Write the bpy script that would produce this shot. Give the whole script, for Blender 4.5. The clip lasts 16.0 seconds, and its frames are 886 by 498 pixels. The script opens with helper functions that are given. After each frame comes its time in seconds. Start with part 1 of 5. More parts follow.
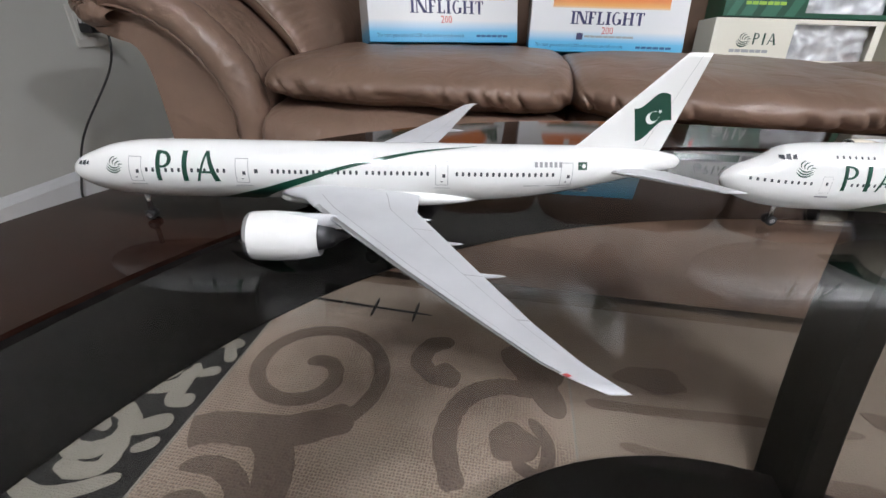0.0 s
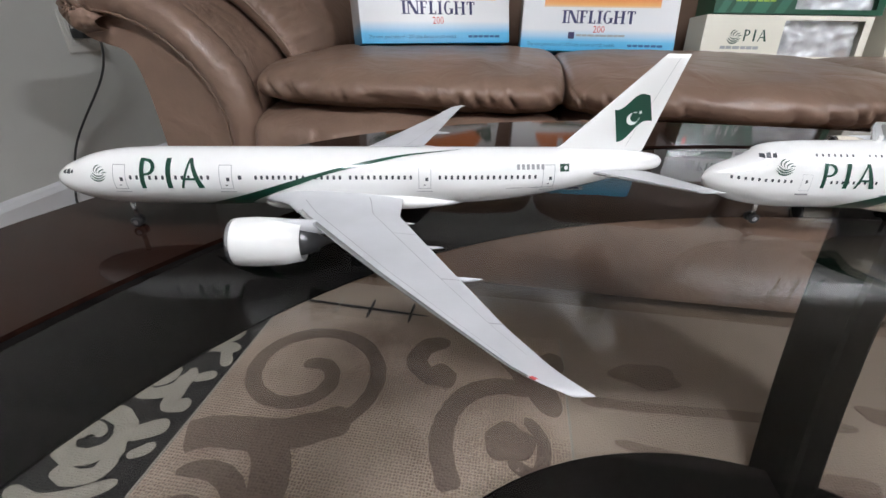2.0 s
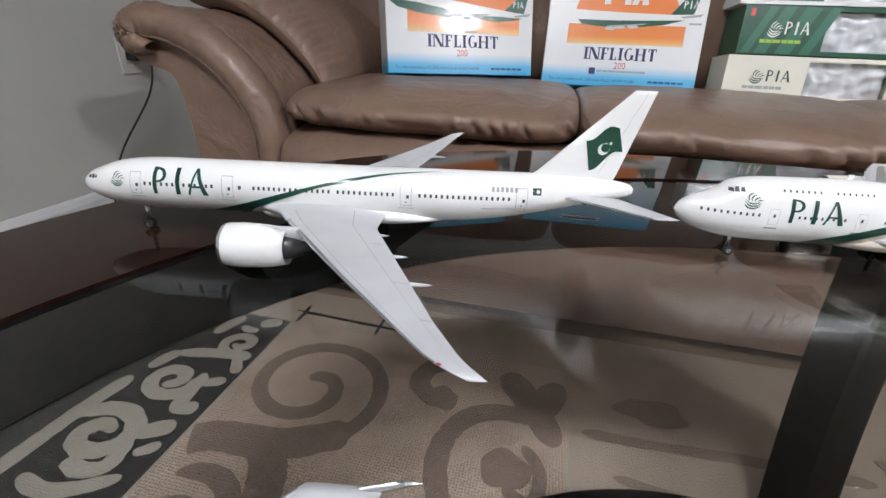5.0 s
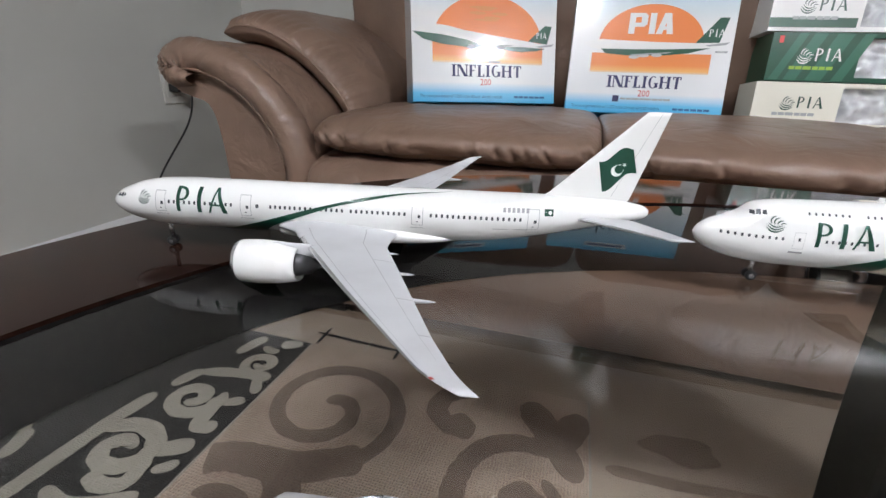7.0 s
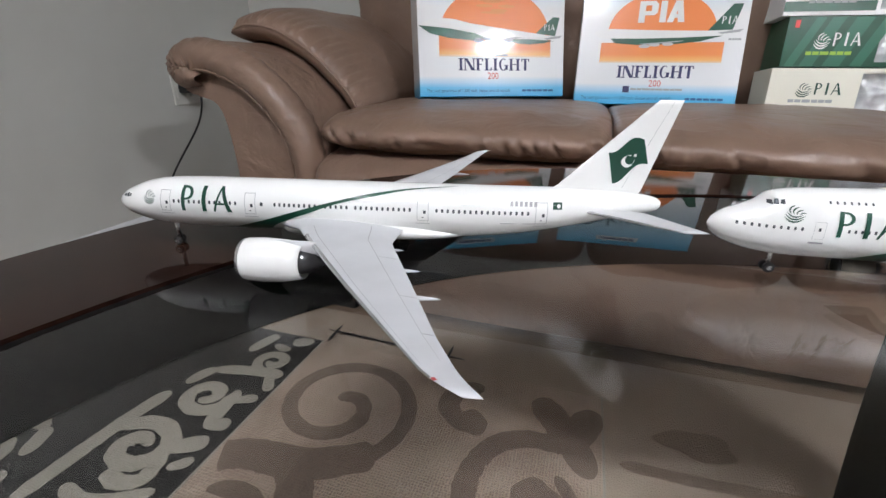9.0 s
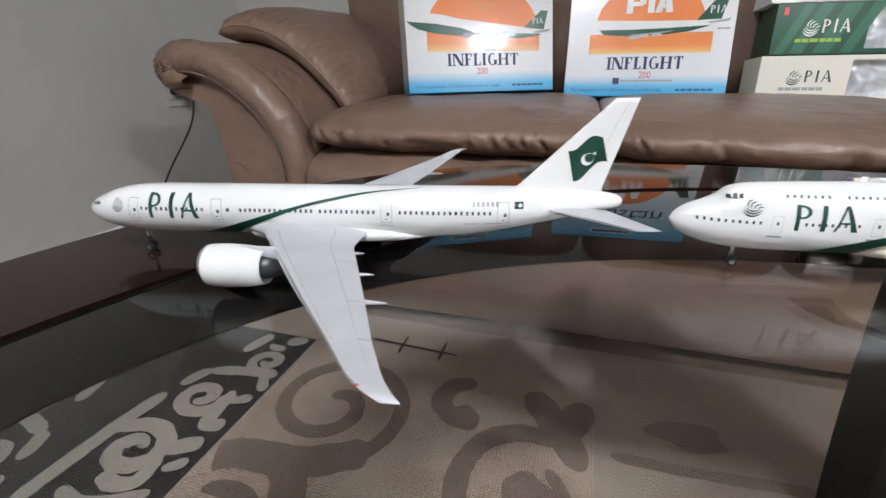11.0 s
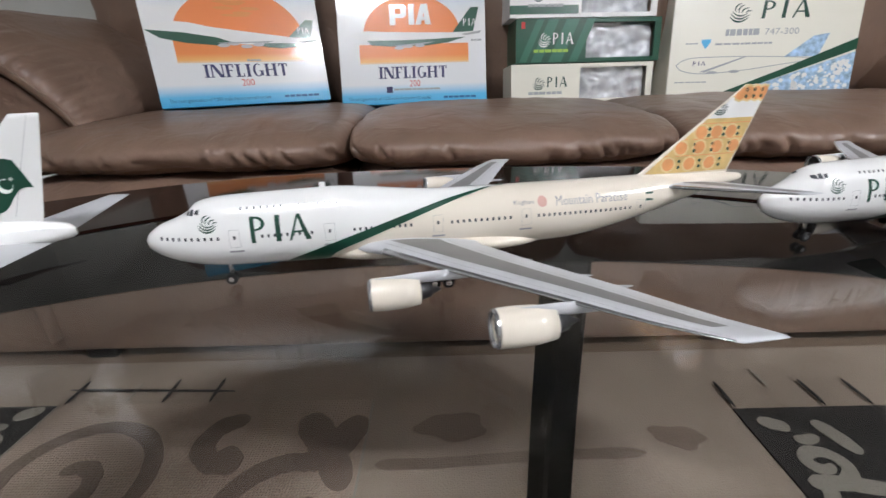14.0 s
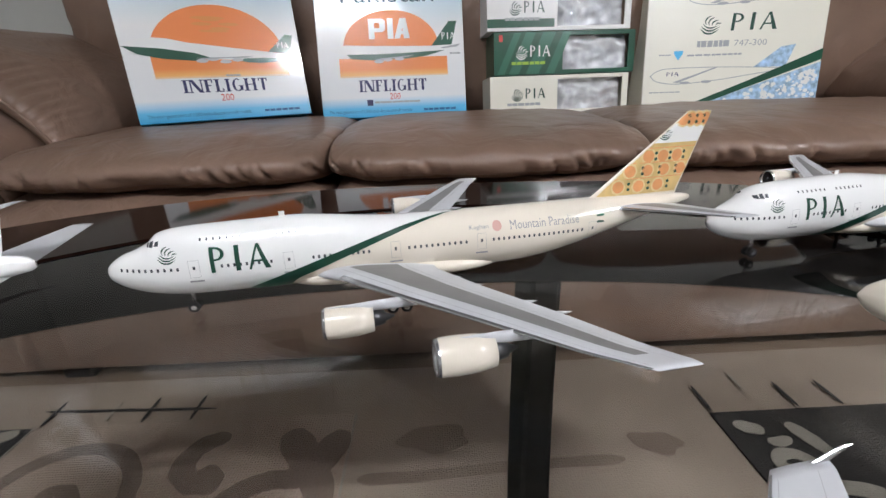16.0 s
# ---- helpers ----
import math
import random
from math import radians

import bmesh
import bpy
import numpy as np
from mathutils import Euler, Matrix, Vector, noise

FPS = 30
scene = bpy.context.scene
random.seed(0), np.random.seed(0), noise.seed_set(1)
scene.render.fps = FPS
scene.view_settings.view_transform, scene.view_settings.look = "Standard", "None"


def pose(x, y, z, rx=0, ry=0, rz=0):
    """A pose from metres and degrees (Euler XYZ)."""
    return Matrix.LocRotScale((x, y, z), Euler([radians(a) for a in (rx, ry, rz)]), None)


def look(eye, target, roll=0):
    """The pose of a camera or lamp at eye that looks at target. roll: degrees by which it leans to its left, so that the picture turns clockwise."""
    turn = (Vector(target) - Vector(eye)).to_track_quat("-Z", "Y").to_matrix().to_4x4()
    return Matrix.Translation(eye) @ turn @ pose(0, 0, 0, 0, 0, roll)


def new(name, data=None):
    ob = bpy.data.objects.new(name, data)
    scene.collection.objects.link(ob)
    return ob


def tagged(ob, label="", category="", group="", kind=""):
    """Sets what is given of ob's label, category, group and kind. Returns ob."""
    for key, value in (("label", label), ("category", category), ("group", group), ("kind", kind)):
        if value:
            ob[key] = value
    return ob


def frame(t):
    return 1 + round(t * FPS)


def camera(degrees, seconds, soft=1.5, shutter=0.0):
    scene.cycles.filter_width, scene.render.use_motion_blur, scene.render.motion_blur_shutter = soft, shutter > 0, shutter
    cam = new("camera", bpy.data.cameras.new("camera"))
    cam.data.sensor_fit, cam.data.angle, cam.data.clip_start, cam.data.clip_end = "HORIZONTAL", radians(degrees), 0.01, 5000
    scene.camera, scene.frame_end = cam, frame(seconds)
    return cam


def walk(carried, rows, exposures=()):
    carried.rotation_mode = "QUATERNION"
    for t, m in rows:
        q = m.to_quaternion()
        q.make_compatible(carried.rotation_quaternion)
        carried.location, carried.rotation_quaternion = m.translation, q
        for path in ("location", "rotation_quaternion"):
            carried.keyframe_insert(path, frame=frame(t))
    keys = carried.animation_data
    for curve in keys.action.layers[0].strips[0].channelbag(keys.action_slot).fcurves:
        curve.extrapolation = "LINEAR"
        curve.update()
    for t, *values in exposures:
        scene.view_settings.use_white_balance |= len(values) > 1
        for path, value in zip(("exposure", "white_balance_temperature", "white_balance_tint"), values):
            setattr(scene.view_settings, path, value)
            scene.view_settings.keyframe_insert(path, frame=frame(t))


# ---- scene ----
cam = camera(91.0, 16.0, soft=1.5, shutter=0.5)
PATH = [
    (0, (0.0106, -0.0049, 0.5450), (-0.1264, 0.8609, 0.0639), 1.68),
    (0.5, (0.0121, -0.0040, 0.5492), (-0.1258, 0.8611, 0.0669), 1.01),
    (1, (0.0143, -0.0031, 0.5501), (-0.1220, 0.8619, 0.0672), 0.62),
    (1.5, (0.0142, -0.0047, 0.5502), (-0.1178, 0.8612, 0.0678), 0.71),
    (2, (0.0176, -0.0044, 0.5472), (-0.1154, 0.8621, 0.0659), 0.92),
    (2.5, (0.0221, -0.0028, 0.5455), (-0.1154, 0.8639, 0.0659), 1.22),
    (3, (0.0353, -0.0043, 0.5500), (-0.1072, 0.8644, 0.0757), 1.49),
    (3.5, (0.0492, -0.0041, 0.5549), (-0.0977, 0.8691, 0.0903), 1.71),
    (4, (0.0401, -0.0115, 0.5497), (-0.1181, 0.8640, 0.0931), 2.14),
    (6.5, (0.0553, -0.0171, 0.5493), (-0.1889, 0.8737, 0.1661), 1.77),
    (7, (0.0531, -0.0151, 0.5464), (-0.2015, 0.8757, 0.1700), 1.72),
    (7.5, (0.0532, -0.0125, 0.5450), (-0.2076, 0.8764, 0.1683), 1.65),
    (8, (0.0535, -0.0113, 0.5435), (-0.2131, 0.8748, 0.1644), 1.36),
    (10.5, (0.0593, -0.0091, 0.5477), (-0.2208, 0.8664, 0.1540), -0.89),
    (11, (0.0734, -0.0054, 0.5483), (-0.2040, 0.8702, 0.1528), -1.00),
    (11.5, (0.0986, -0.0008, 0.5502), (-0.1716, 0.8767, 0.1540), -1.12),
    (12, (0.1418, 0.0060, 0.5532), (-0.1120, 0.8884, 0.1571), -1.16),
    (12.5, (0.1977, 0.0207, 0.5490), (-0.0287, 0.9114, 0.1549), -1.24),
    (13, (0.2295, 0.0320, 0.5518), (0.0927, 0.9419, 0.1600), -0.21),
    (13.5, (0.2542, 0.0449, 0.5479), (0.2047, 0.9658, 0.1610), -1.05),
    (14, (0.2723, 0.0448, 0.5433), (0.2657, 0.9687, 0.1608), -1.60),
    (14.5, (0.2851, 0.0437, 0.5444), (0.3038, 0.9687, 0.1651), -1.87),
    (15, (0.2802, 0.0365, 0.5480), (0.3064, 0.9625, 0.1714), -1.73),
    (15.5, (0.2891, 0.0442, 0.5510), (0.3127, 0.9724, 0.1795), -1.99),
    (16, (0.2892, 0.0414, 0.5542), (0.3077, 0.9707, 0.1855), -2.07),
]
EXPOSURES = [(0.0, -0.04), (12.0, -0.05), (13.0, -0.18), (14.5, -0.27), (16.0, -0.27)]
walk(cam, [(t, look(eye, target, roll)) for t, eye, target, roll in PATH], exposures=EXPOSURES)

# ---- light ----
world = bpy.data.worlds.new("room_air")
scene.world = world
world.use_nodes = True
world.node_tree.nodes["Background"].inputs[0].default_value = (0.9, 0.95, 1.0, 1)
world.node_tree.nodes["Background"].inputs[1].default_value = 0.02
LAMP_POWER, SIDE_POWER = 262.0, 790.0
TABLE = 0.44


# ---- materials ----
def mat(name, base, rough=0.5, metal=0.0, vary=0.0, scale=20.0, bump=0.0, bump_scale=200.0, coat=0.0, spec=0.5, vary2=0.0, scale2=3.0):
    m = bpy.data.materials.new(name)
    m.use_nodes = True
    nt = m.node_tree
    b = nt.nodes["Principled BSDF"]
    b.inputs["Base Color"].default_value = (*base, 1)
    b.inputs["Roughness"].default_value = rough
    b.inputs["Metallic"].default_value = metal
    b.inputs["Coat Weight"].default_value = coat
    b.inputs["Coat Roughness"].default_value = 0.08
    b.inputs["Specular IOR Level"].default_value = spec
    co = nt.nodes.new("ShaderNodeTexCoord")
    last = None
    for amount, sc in ((vary, scale), (vary2, scale2)):
        if amount <= 0:
            continue
        n = nt.nodes.new("ShaderNodeTexNoise")
        n.inputs["Scale"].default_value = sc
        n.inputs["Detail"].default_value = 5
        nt.links.new(co.outputs["Object"], n.inputs["Vector"])
        r = nt.nodes.new("ShaderNodeMapRange")
        r.inputs["From Min"].default_value = 0.3
        r.inputs["From Max"].default_value = 0.7
        r.inputs["To Min"].default_value = 1 - amount
        r.inputs["To Max"].default_value = 1 + amount
        nt.links.new(n.outputs["Fac"], r.inputs["Value"])
        mul = nt.nodes.new("ShaderNodeVectorMath")
        mul.operation = "SCALE"
        if last is None:
            mul.inputs[0].default_value = base
        else:
            nt.links.new(last, mul.inputs[0])
        nt.links.new(r.outputs[0], mul.inputs["Scale"])
        last = mul.outputs[0]
    if last is not None:
        nt.links.new(last, b.inputs["Base Color"])
    if bump > 0:
        n = nt.nodes.new("ShaderNodeTexNoise")
        n.inputs["Scale"].default_value = bump_scale
        n.inputs["Detail"].default_value = 4
        nt.links.new(co.outputs["Object"], n.inputs["Vector"])
        bp = nt.nodes.new("ShaderNodeBump")
        bp.inputs["Strength"].default_value = bump
        bp.inputs["Distance"].default_value = 0.002
        nt.links.new(n.outputs["Fac"], bp.inputs["Height"])
        nt.links.new(bp.outputs[0], b.inputs["Normal"])
    return m


def leather_material():
    m = mat("brown_leather", (0.192, 0.123, 0.089), 0.40, vary=0.10, scale=9, vary2=0.10, scale2=2.2, spec=0.45)
    nt = m.node_tree
    b = nt.nodes["Principled BSDF"]
    co = nt.nodes.new("ShaderNodeTexCoord")
    v = nt.nodes.new("ShaderNodeTexVoronoi")
    v.inputs["Scale"].default_value = 330
    nt.links.new(co.outputs["Object"], v.inputs["Vector"])
    n = nt.nodes.new("ShaderNodeTexNoise")
    n.inputs["Scale"].default_value = 14
    n.inputs["Detail"].default_value = 3
    n.inputs["Distortion"].default_value = 0.8
    nt.links.new(co.outputs["Object"], n.inputs["Vector"])
    b1 = nt.nodes.new("ShaderNodeBump")
    b1.inputs["Strength"].default_value = 0.12
    b1.inputs["Distance"].default_value = 0.001
    nt.links.new(v.outputs["Distance"], b1.inputs["Height"])
    b2 = nt.nodes.new("ShaderNodeBump")
    b2.inputs["Strength"].default_value = 0.5
    b2.inputs["Distance"].default_value = 0.012
    nt.links.new(n.outputs["Fac"], b2.inputs["Height"])
    nt.links.new(b1.outputs[0], b2.inputs["Normal"])
    nt.links.new(b2.outputs[0], b.inputs["Normal"])
    return m


def wood_material(name, dark, light, rough, coat):
    m = mat(name, dark, rough, coat=coat)
    nt = m.node_tree
    b = nt.nodes["Principled BSDF"]
    co = nt.nodes.new("ShaderNodeTexCoord")
    mp = nt.nodes.new("ShaderNodeMapping")
    mp.inputs["Scale"].default_value = (3, 40, 40)
    nt.links.new(co.outputs["Object"], mp.inputs["Vector"])
    n = nt.nodes.new("ShaderNodeTexNoise")
    n.inputs["Scale"].default_value = 2.5
    n.inputs["Detail"].default_value = 7
    n.inputs["Distortion"].default_value = 1.2
    nt.links.new(mp.outputs[0], n.inputs["Vector"])
    r = nt.nodes.new("ShaderNodeValToRGB")
    r.color_ramp.elements[0].position, r.color_ramp.elements[1].position = 0.3, 0.7
    r.color_ramp.elements[0].color, r.color_ramp.elements[1].color = (*dark, 1), (*light, 1)
    nt.links.new(n.outputs["Fac"], r.inputs["Fac"])
    nt.links.new(r.outputs[0], b.inputs["Base Color"])
    return m


def fabric_material(name, base, second, scale=260.0, bump=0.6, scatter=0.55):
    """Woven pile: fine two-tone fleck over soft blotches."""
    m = mat(name, base, 0.95, spec=0.1)
    nt = m.node_tree
    b = nt.nodes["Principled BSDF"]
    co = nt.nodes.new("ShaderNodeTexCoord")
    v = nt.nodes.new("ShaderNodeTexVoronoi")
    v.inputs["Scale"].default_value = scale
    v.inputs["Randomness"].default_value = scatter
    nt.links.new(co.outputs["Object"], v.inputs["Vector"])
    n = nt.nodes.new("ShaderNodeTexNoise")
    n.inputs["Scale"].default_value = 9
    n.inputs["Detail"].default_value = 6
    nt.links.new(co.outputs["Object"], n.inputs["Vector"])
    add = nt.nodes.new("ShaderNodeMath")
    add.operation = "MULTIPLY_ADD"
    add.inputs[1].default_value = 0.9
    nt.links.new(v.outputs["Distance"], add.inputs[0])
    nt.links.new(n.outputs["Fac"], add.inputs[2])
    r = nt.nodes.new("ShaderNodeValToRGB")
    r.color_ramp.elements[0].position, r.color_ramp.elements[1].position = 0.55, 1.15
    r.color_ramp.elements[0].color, r.color_ramp.elements[1].color = (*base, 1), (*second, 1)
    nt.links.new(add.outputs[0], r.inputs["Fac"])
    nt.links.new(r.outputs[0], b.inputs["Base Color"])
    bp = nt.nodes.new("ShaderNodeBump")
    bp.inputs["Strength"].default_value = bump
    bp.inputs["Distance"].default_value = 0.003
    nt.links.new(v.outputs["Distance"], bp.inputs["Height"])
    nt.links.new(bp.outputs[0], b.inputs["Normal"])
    return m


def gradient_card(name, stops, rough=0.3, along=2):
    """Printed card whose colour runs from one edge to the other along an axis of the object."""
    m = mat(name, (1, 1, 1), rough, coat=0.6)
    nt = m.node_tree
    co = nt.nodes.new("ShaderNodeTexCoord")
    sep = nt.nodes.new("ShaderNodeSeparateXYZ")
    nt.links.new(co.outputs["Generated"], sep.inputs[0])
    r = nt.nodes.new("ShaderNodeValToRGB")
    while len(r.color_ramp.elements) < len(stops):
        r.color_ramp.elements.new(0.5)
    for e, (p, c) in zip(r.color_ramp.elements, stops):
        e.position, e.color = p, (*c, 1)
    nt.links.new(sep.outputs[along], r.inputs["Fac"])
    nt.links.new(r.outputs[0], nt.nodes["Principled BSDF"].inputs["Base Color"])
    return m


def clear_material(name, tint, rough=0.0, ior=1.5):
    m = mat(name, tint, rough)
    b = m.node_tree.nodes["Principled BSDF"]
    b.inputs["Transmission Weight"].default_value = 1.0
    b.inputs["IOR"].default_value = ior
    return m


def glow_material(name, colour, strength):
    m = mat(name, colour, 0.5)
    b = m.node_tree.nodes["Principled BSDF"]
    b.inputs["Emission Color"].default_value = (*colour, 1)
    b.inputs["Emission Strength"].default_value = strength
    return m


M_white = mat("white_gloss_paint", (0.86, 0.86, 0.84), 0.22, coat=0.5, vary=0.02, scale=30)
M_cream = mat("cream_gloss_paint", (0.78, 0.71, 0.60), 0.22, coat=0.5, vary=0.02, scale=30)
M_wing = mat("pale_grey_paint", (0.53, 0.535, 0.55), 0.35, vary=0.05, scale=60)
M_wingpanel = mat("mid_grey_paint", (0.19, 0.185, 0.18), 0.4, vary=0.06, scale=80)
M_silver = mat("bare_metal_edge", (0.68, 0.69, 0.71), 0.22, metal=0.9)
M_darkmetal = mat("dark_exhaust_metal", (0.10, 0.10, 0.105), 0.35, metal=0.8, vary=0.2, scale=200)
M_green = mat("dark_green_print", (0.006, 0.055, 0.033), 0.3, coat=0.4)
M_line = mat("grey_print_line", (0.30, 0.30, 0.31), 0.4)
M_windowdark = mat("dark_window_print", (0.075, 0.08, 0.088), 0.25)
M_tyre = mat("black_rubber", (0.012, 0.012, 0.013), 0.6, bump=0.2, bump_scale=900)
M_red = mat("red_print", (0.42, 0.05, 0.045), 0.35)
M_gold = mat("gold_print", (0.66, 0.47, 0.19), 0.35, vary=0.15, scale=120)
M_palegold = mat("pale_gold_print", (0.74, 0.57, 0.29), 0.35, vary=0.1, scale=150)
M_sunprint = mat("soft_orange_print", (0.74, 0.33, 0.13), 0.35, vary=0.1, scale=150)
M_orange = mat("orange_print", (0.80, 0.22, 0.045), 0.35)
M_leather = leather_material()
M_leatherdark = mat("dark_gap_leather", (0.05, 0.03, 0.02), 0.6)
M_rim = wood_material("dark_mahogany", (0.010, 0.005, 0.004), (0.022, 0.009, 0.006), 0.06, 0.0)
M_ledge = wood_material("black_stained_wood", (0.004, 0.0036, 0.0034), (0.008, 0.007, 0.0065), 0.6, 0.0)
M_ledge.node_tree.nodes["Principled BSDF"].inputs["Specular IOR Level"].default_value = 0.0
M_rim.node_tree.nodes["Principled BSDF"].inputs["Specular IOR Level"].default_value = 0.15
M_glass = clear_material("smoked_table_glass", (0.93, 0.935, 0.93), 0.0, 1.38)
M_film = clear_material("clear_plastic_film", (0.98, 0.98, 0.98), 0.01, 1.45)
M_wall = mat("grey_wall_paint", (0.60, 0.60, 0.565), 0.85, vary=0.03, scale=4, bump=0.15, bump_scale=500, spec=0.2)
M_ceiling = mat("grey_ceiling_paint", (0.32, 0.32, 0.31), 0.9, vary=0.02, scale=3, bump=0.2, bump_scale=250)
M_trim = mat("white_trim_paint", (0.72, 0.73, 0.74), 0.4, vary=0.03, scale=12)
M_floor = fabric_material("brown_carpet", (0.17, 0.115, 0.08), (0.24, 0.17, 0.12), 420)
M_rugtan = fabric_material("tan_rug_pile", (0.235, 0.176, 0.138), (0.44, 0.350, 0.280), 230, 0.8, 0.35)
M_ruggrey = fabric_material("grey_beige_rug_pile", (0.26, 0.205, 0.162), (0.37, 0.30, 0.24), 300, 0.4)
M_rugdark = fabric_material("charcoal_rug_pile", (0.022, 0.021, 0.022), (0.04, 0.038, 0.037), 300)
M_rugcream = fabric_material("cream_rug_pile", (0.27, 0.25, 0.21), (0.36, 0.33, 0.28), 300)
M_rugbrown = fabric_material("brown_rug_pile", (0.105, 0.078, 0.064), (0.20, 0.150, 0.122), 230, 0.6, 0.45)
M_rugmid = fabric_material("faded_brown_rug_pile", (0.165, 0.122, 0.096), (0.25, 0.19, 0.152), 260, 0.5)
M_plastic_black = mat("black_plastic", (0.012, 0.012, 0.012), 0.4)
M_card = mat("white_card", (0.80, 0.80, 0.78), 0.35, coat=0.5, vary=0.02, scale=10)
M_cardcream = mat("cream_card", (0.80, 0.78, 0.67), 0.35, coat=0.5, vary=0.02, scale=10)
M_cardgreen = mat("dark_green_card", (0.008, 0.075, 0.04), 0.3, coat=0.6, vary=0.15, scale=14)
M_cardgreen2 = mat("mid_green_print", (0.03, 0.14, 0.085), 0.3, coat=0.6)
M_navy = mat("navy_print", (0.018, 0.02, 0.10), 0.4)
M_redprint = mat("red_number_print", (0.60, 0.05, 0.04), 0.4)
M_blueprint = mat("sky_blue_print", (0.06, 0.42, 0.72), 0.35, coat=0.5)
M_skygrad = gradient_card("sky_printed_card", [(0.0, (0.05, 0.40, 0.72)), (0.06, (0.12, 0.50, 0.78)), (0.13, (0.78, 0.80, 0.82)), (0.55, (0.80, 0.80, 0.79)), (0.80, (0.50, 0.70, 0.80)), (1.0, (0.07, 0.42, 0.66))])
M_sungrad = gradient_card("orange_sun_print", [(0.0, (0.80, 0.62, 0.45)), (0.12, (0.85, 0.45, 0.14)), (0.4, (0.82, 0.26, 0.06)), (1.0, (0.80, 0.24, 0.06))])
M_podprint = mat("pale_grey_print", (0.52, 0.52, 0.52), 0.4)
M_sunscript = mat("faded_gold_print", (0.72, 0.26, 0.05), 0.4)
M_smallink = mat("blue_ink_print", (0.01, 0.10, 0.28), 0.4)
M_navygreen = mat("dark_teal_print", (0.012, 0.07, 0.10), 0.4)
M_sketch = mat("grey_sketch_print", (0.36, 0.38, 0.38), 0.5)
M_paleblue = mat("pale_blue_print", (0.34, 0.50, 0.66), 0.4, vary=0.45, scale=70)
M_outlet = mat("white_outlet_plastic", (0.62, 0.61, 0.57), 0.4)
M_tube = glow_material("lit_tube", (0.90, 0.915, 0.975), LAMP_POWER)
M_tubeside = glow_material("lit_side_tube", (0.90, 0.915, 0.975), SIDE_POWER)
M_yellowgreen = mat("lime_print", (0.30, 0.50, 0.05), 0.4)


# ---- mesh helpers ----
def part(name, bm, material, parent=None, label="", smooth=False, category="", kind="", group=""):
    me = bpy.data.meshes.new(name)
    bm.to_mesh(me)
    bm.free()
    mats = material if isinstance(material, (list, tuple)) else [material]
    for one in mats:
        me.materials.append(one)
    if smooth:
        for p in me.polygons:
            p.use_smooth = True
    ob = new(name, me)
    if parent is not None:
        ob.parent = parent
    return tagged(ob, label, category, group, kind)


def thing(name, m, label, category, group=""):
    ob = new(name)
    ob.empty_display_size = 0.02
    ob.matrix_basis = m
    return tagged(ob, label, category, group)


def box_bm(x0, x1, y0, y1, z0, z1, bevel=0.0, seg=2):
    bm = bmesh.new()
    bmesh.ops.create_cube(bm, size=1.0)
    bmesh.ops.scale(bm, vec=(x1 - x0, y1 - y0, z1 - z0), verts=bm.verts)
    bmesh.ops.translate(bm, vec=((x0 + x1) / 2, (y0 + y1) / 2, (z0 + z1) / 2), verts=bm.verts)
    if bevel > 0:
        bmesh.ops.bevel(bm, geom=bm.edges[:], offset=bevel, segments=seg, profile=0.6, affect="EDGES")
    return bm


def grid_bm(bm, f, nu, nv, close_u=False):
    """Adds the surface f(u, v), u and v from 0 to 1, to bm."""
    rows = [[bm.verts.new(f(i / nu, j / nv)) for j in range(nv + 1)] for i in range(nu + (0 if close_u else 1))]
    for i in range(nu):
        a, b = rows[i], rows[(i + 1) % len(rows)]
        for j in range(nv):
            bm.faces.new((a[j], b[j], b[j + 1], a[j + 1]))
    return rows


def lathe(bm, profile, seg=28, axis="x", at=(0, 0, 0), cap=True):
    """Turns a profile of (along, radius) round an axis through at."""
    rings = []
    for s, r in profile:
        ring = []
        for k in range(seg):
            a = 2 * math.pi * k / seg
            p = {"x": (s, r * math.cos(a), r * math.sin(a)), "y": (r * math.cos(a), s, r * math.sin(a)), "z": (r * math.cos(a), r * math.sin(a), s)}[axis]
            ring.append(bm.verts.new(Vector(p) + Vector(at)))
        rings.append(ring)
    for a, b in zip(rings, rings[1:]):
        for k in range(seg):
            bm.faces.new((a[k], a[(k + 1) % seg], b[(k + 1) % seg], b[k]))
    if cap:
        bm.faces.new(rings[0][::-1])
        bm.faces.new(rings[-1])
    return bm


def tube_bm(pts, r, seg=8):
    """A round bar along points."""
    bm = bmesh.new()
    pts = [Vector(p) for p in pts]
    rings = []
    for i, p in enumerate(pts):
        d = (pts[min(i + 1, len(pts) - 1)] - pts[max(i - 1, 0)]).normalized()
        side = d.cross(Vector((0, 0, 1)))
        side = side.normalized() if side.length > 1e-4 else Vector((1, 0, 0))
        up = side.cross(d)
        rings.append([bm.verts.new(p + r * (math.cos(2 * math.pi * k / seg) * side + math.sin(2 * math.pi * k / seg) * up)) for k in range(seg)])
    for a, b in zip(rings, rings[1:]):
        for k in range(seg):
            bm.faces.new((a[k], a[(k + 1) % seg], b[(k + 1) % seg], b[k]))
    bm.faces.new(rings[0][::-1])
    bm.faces.new(rings[-1])
    bmesh.ops.recalc_face_normals(bm, faces=bm.faces)
    return bm


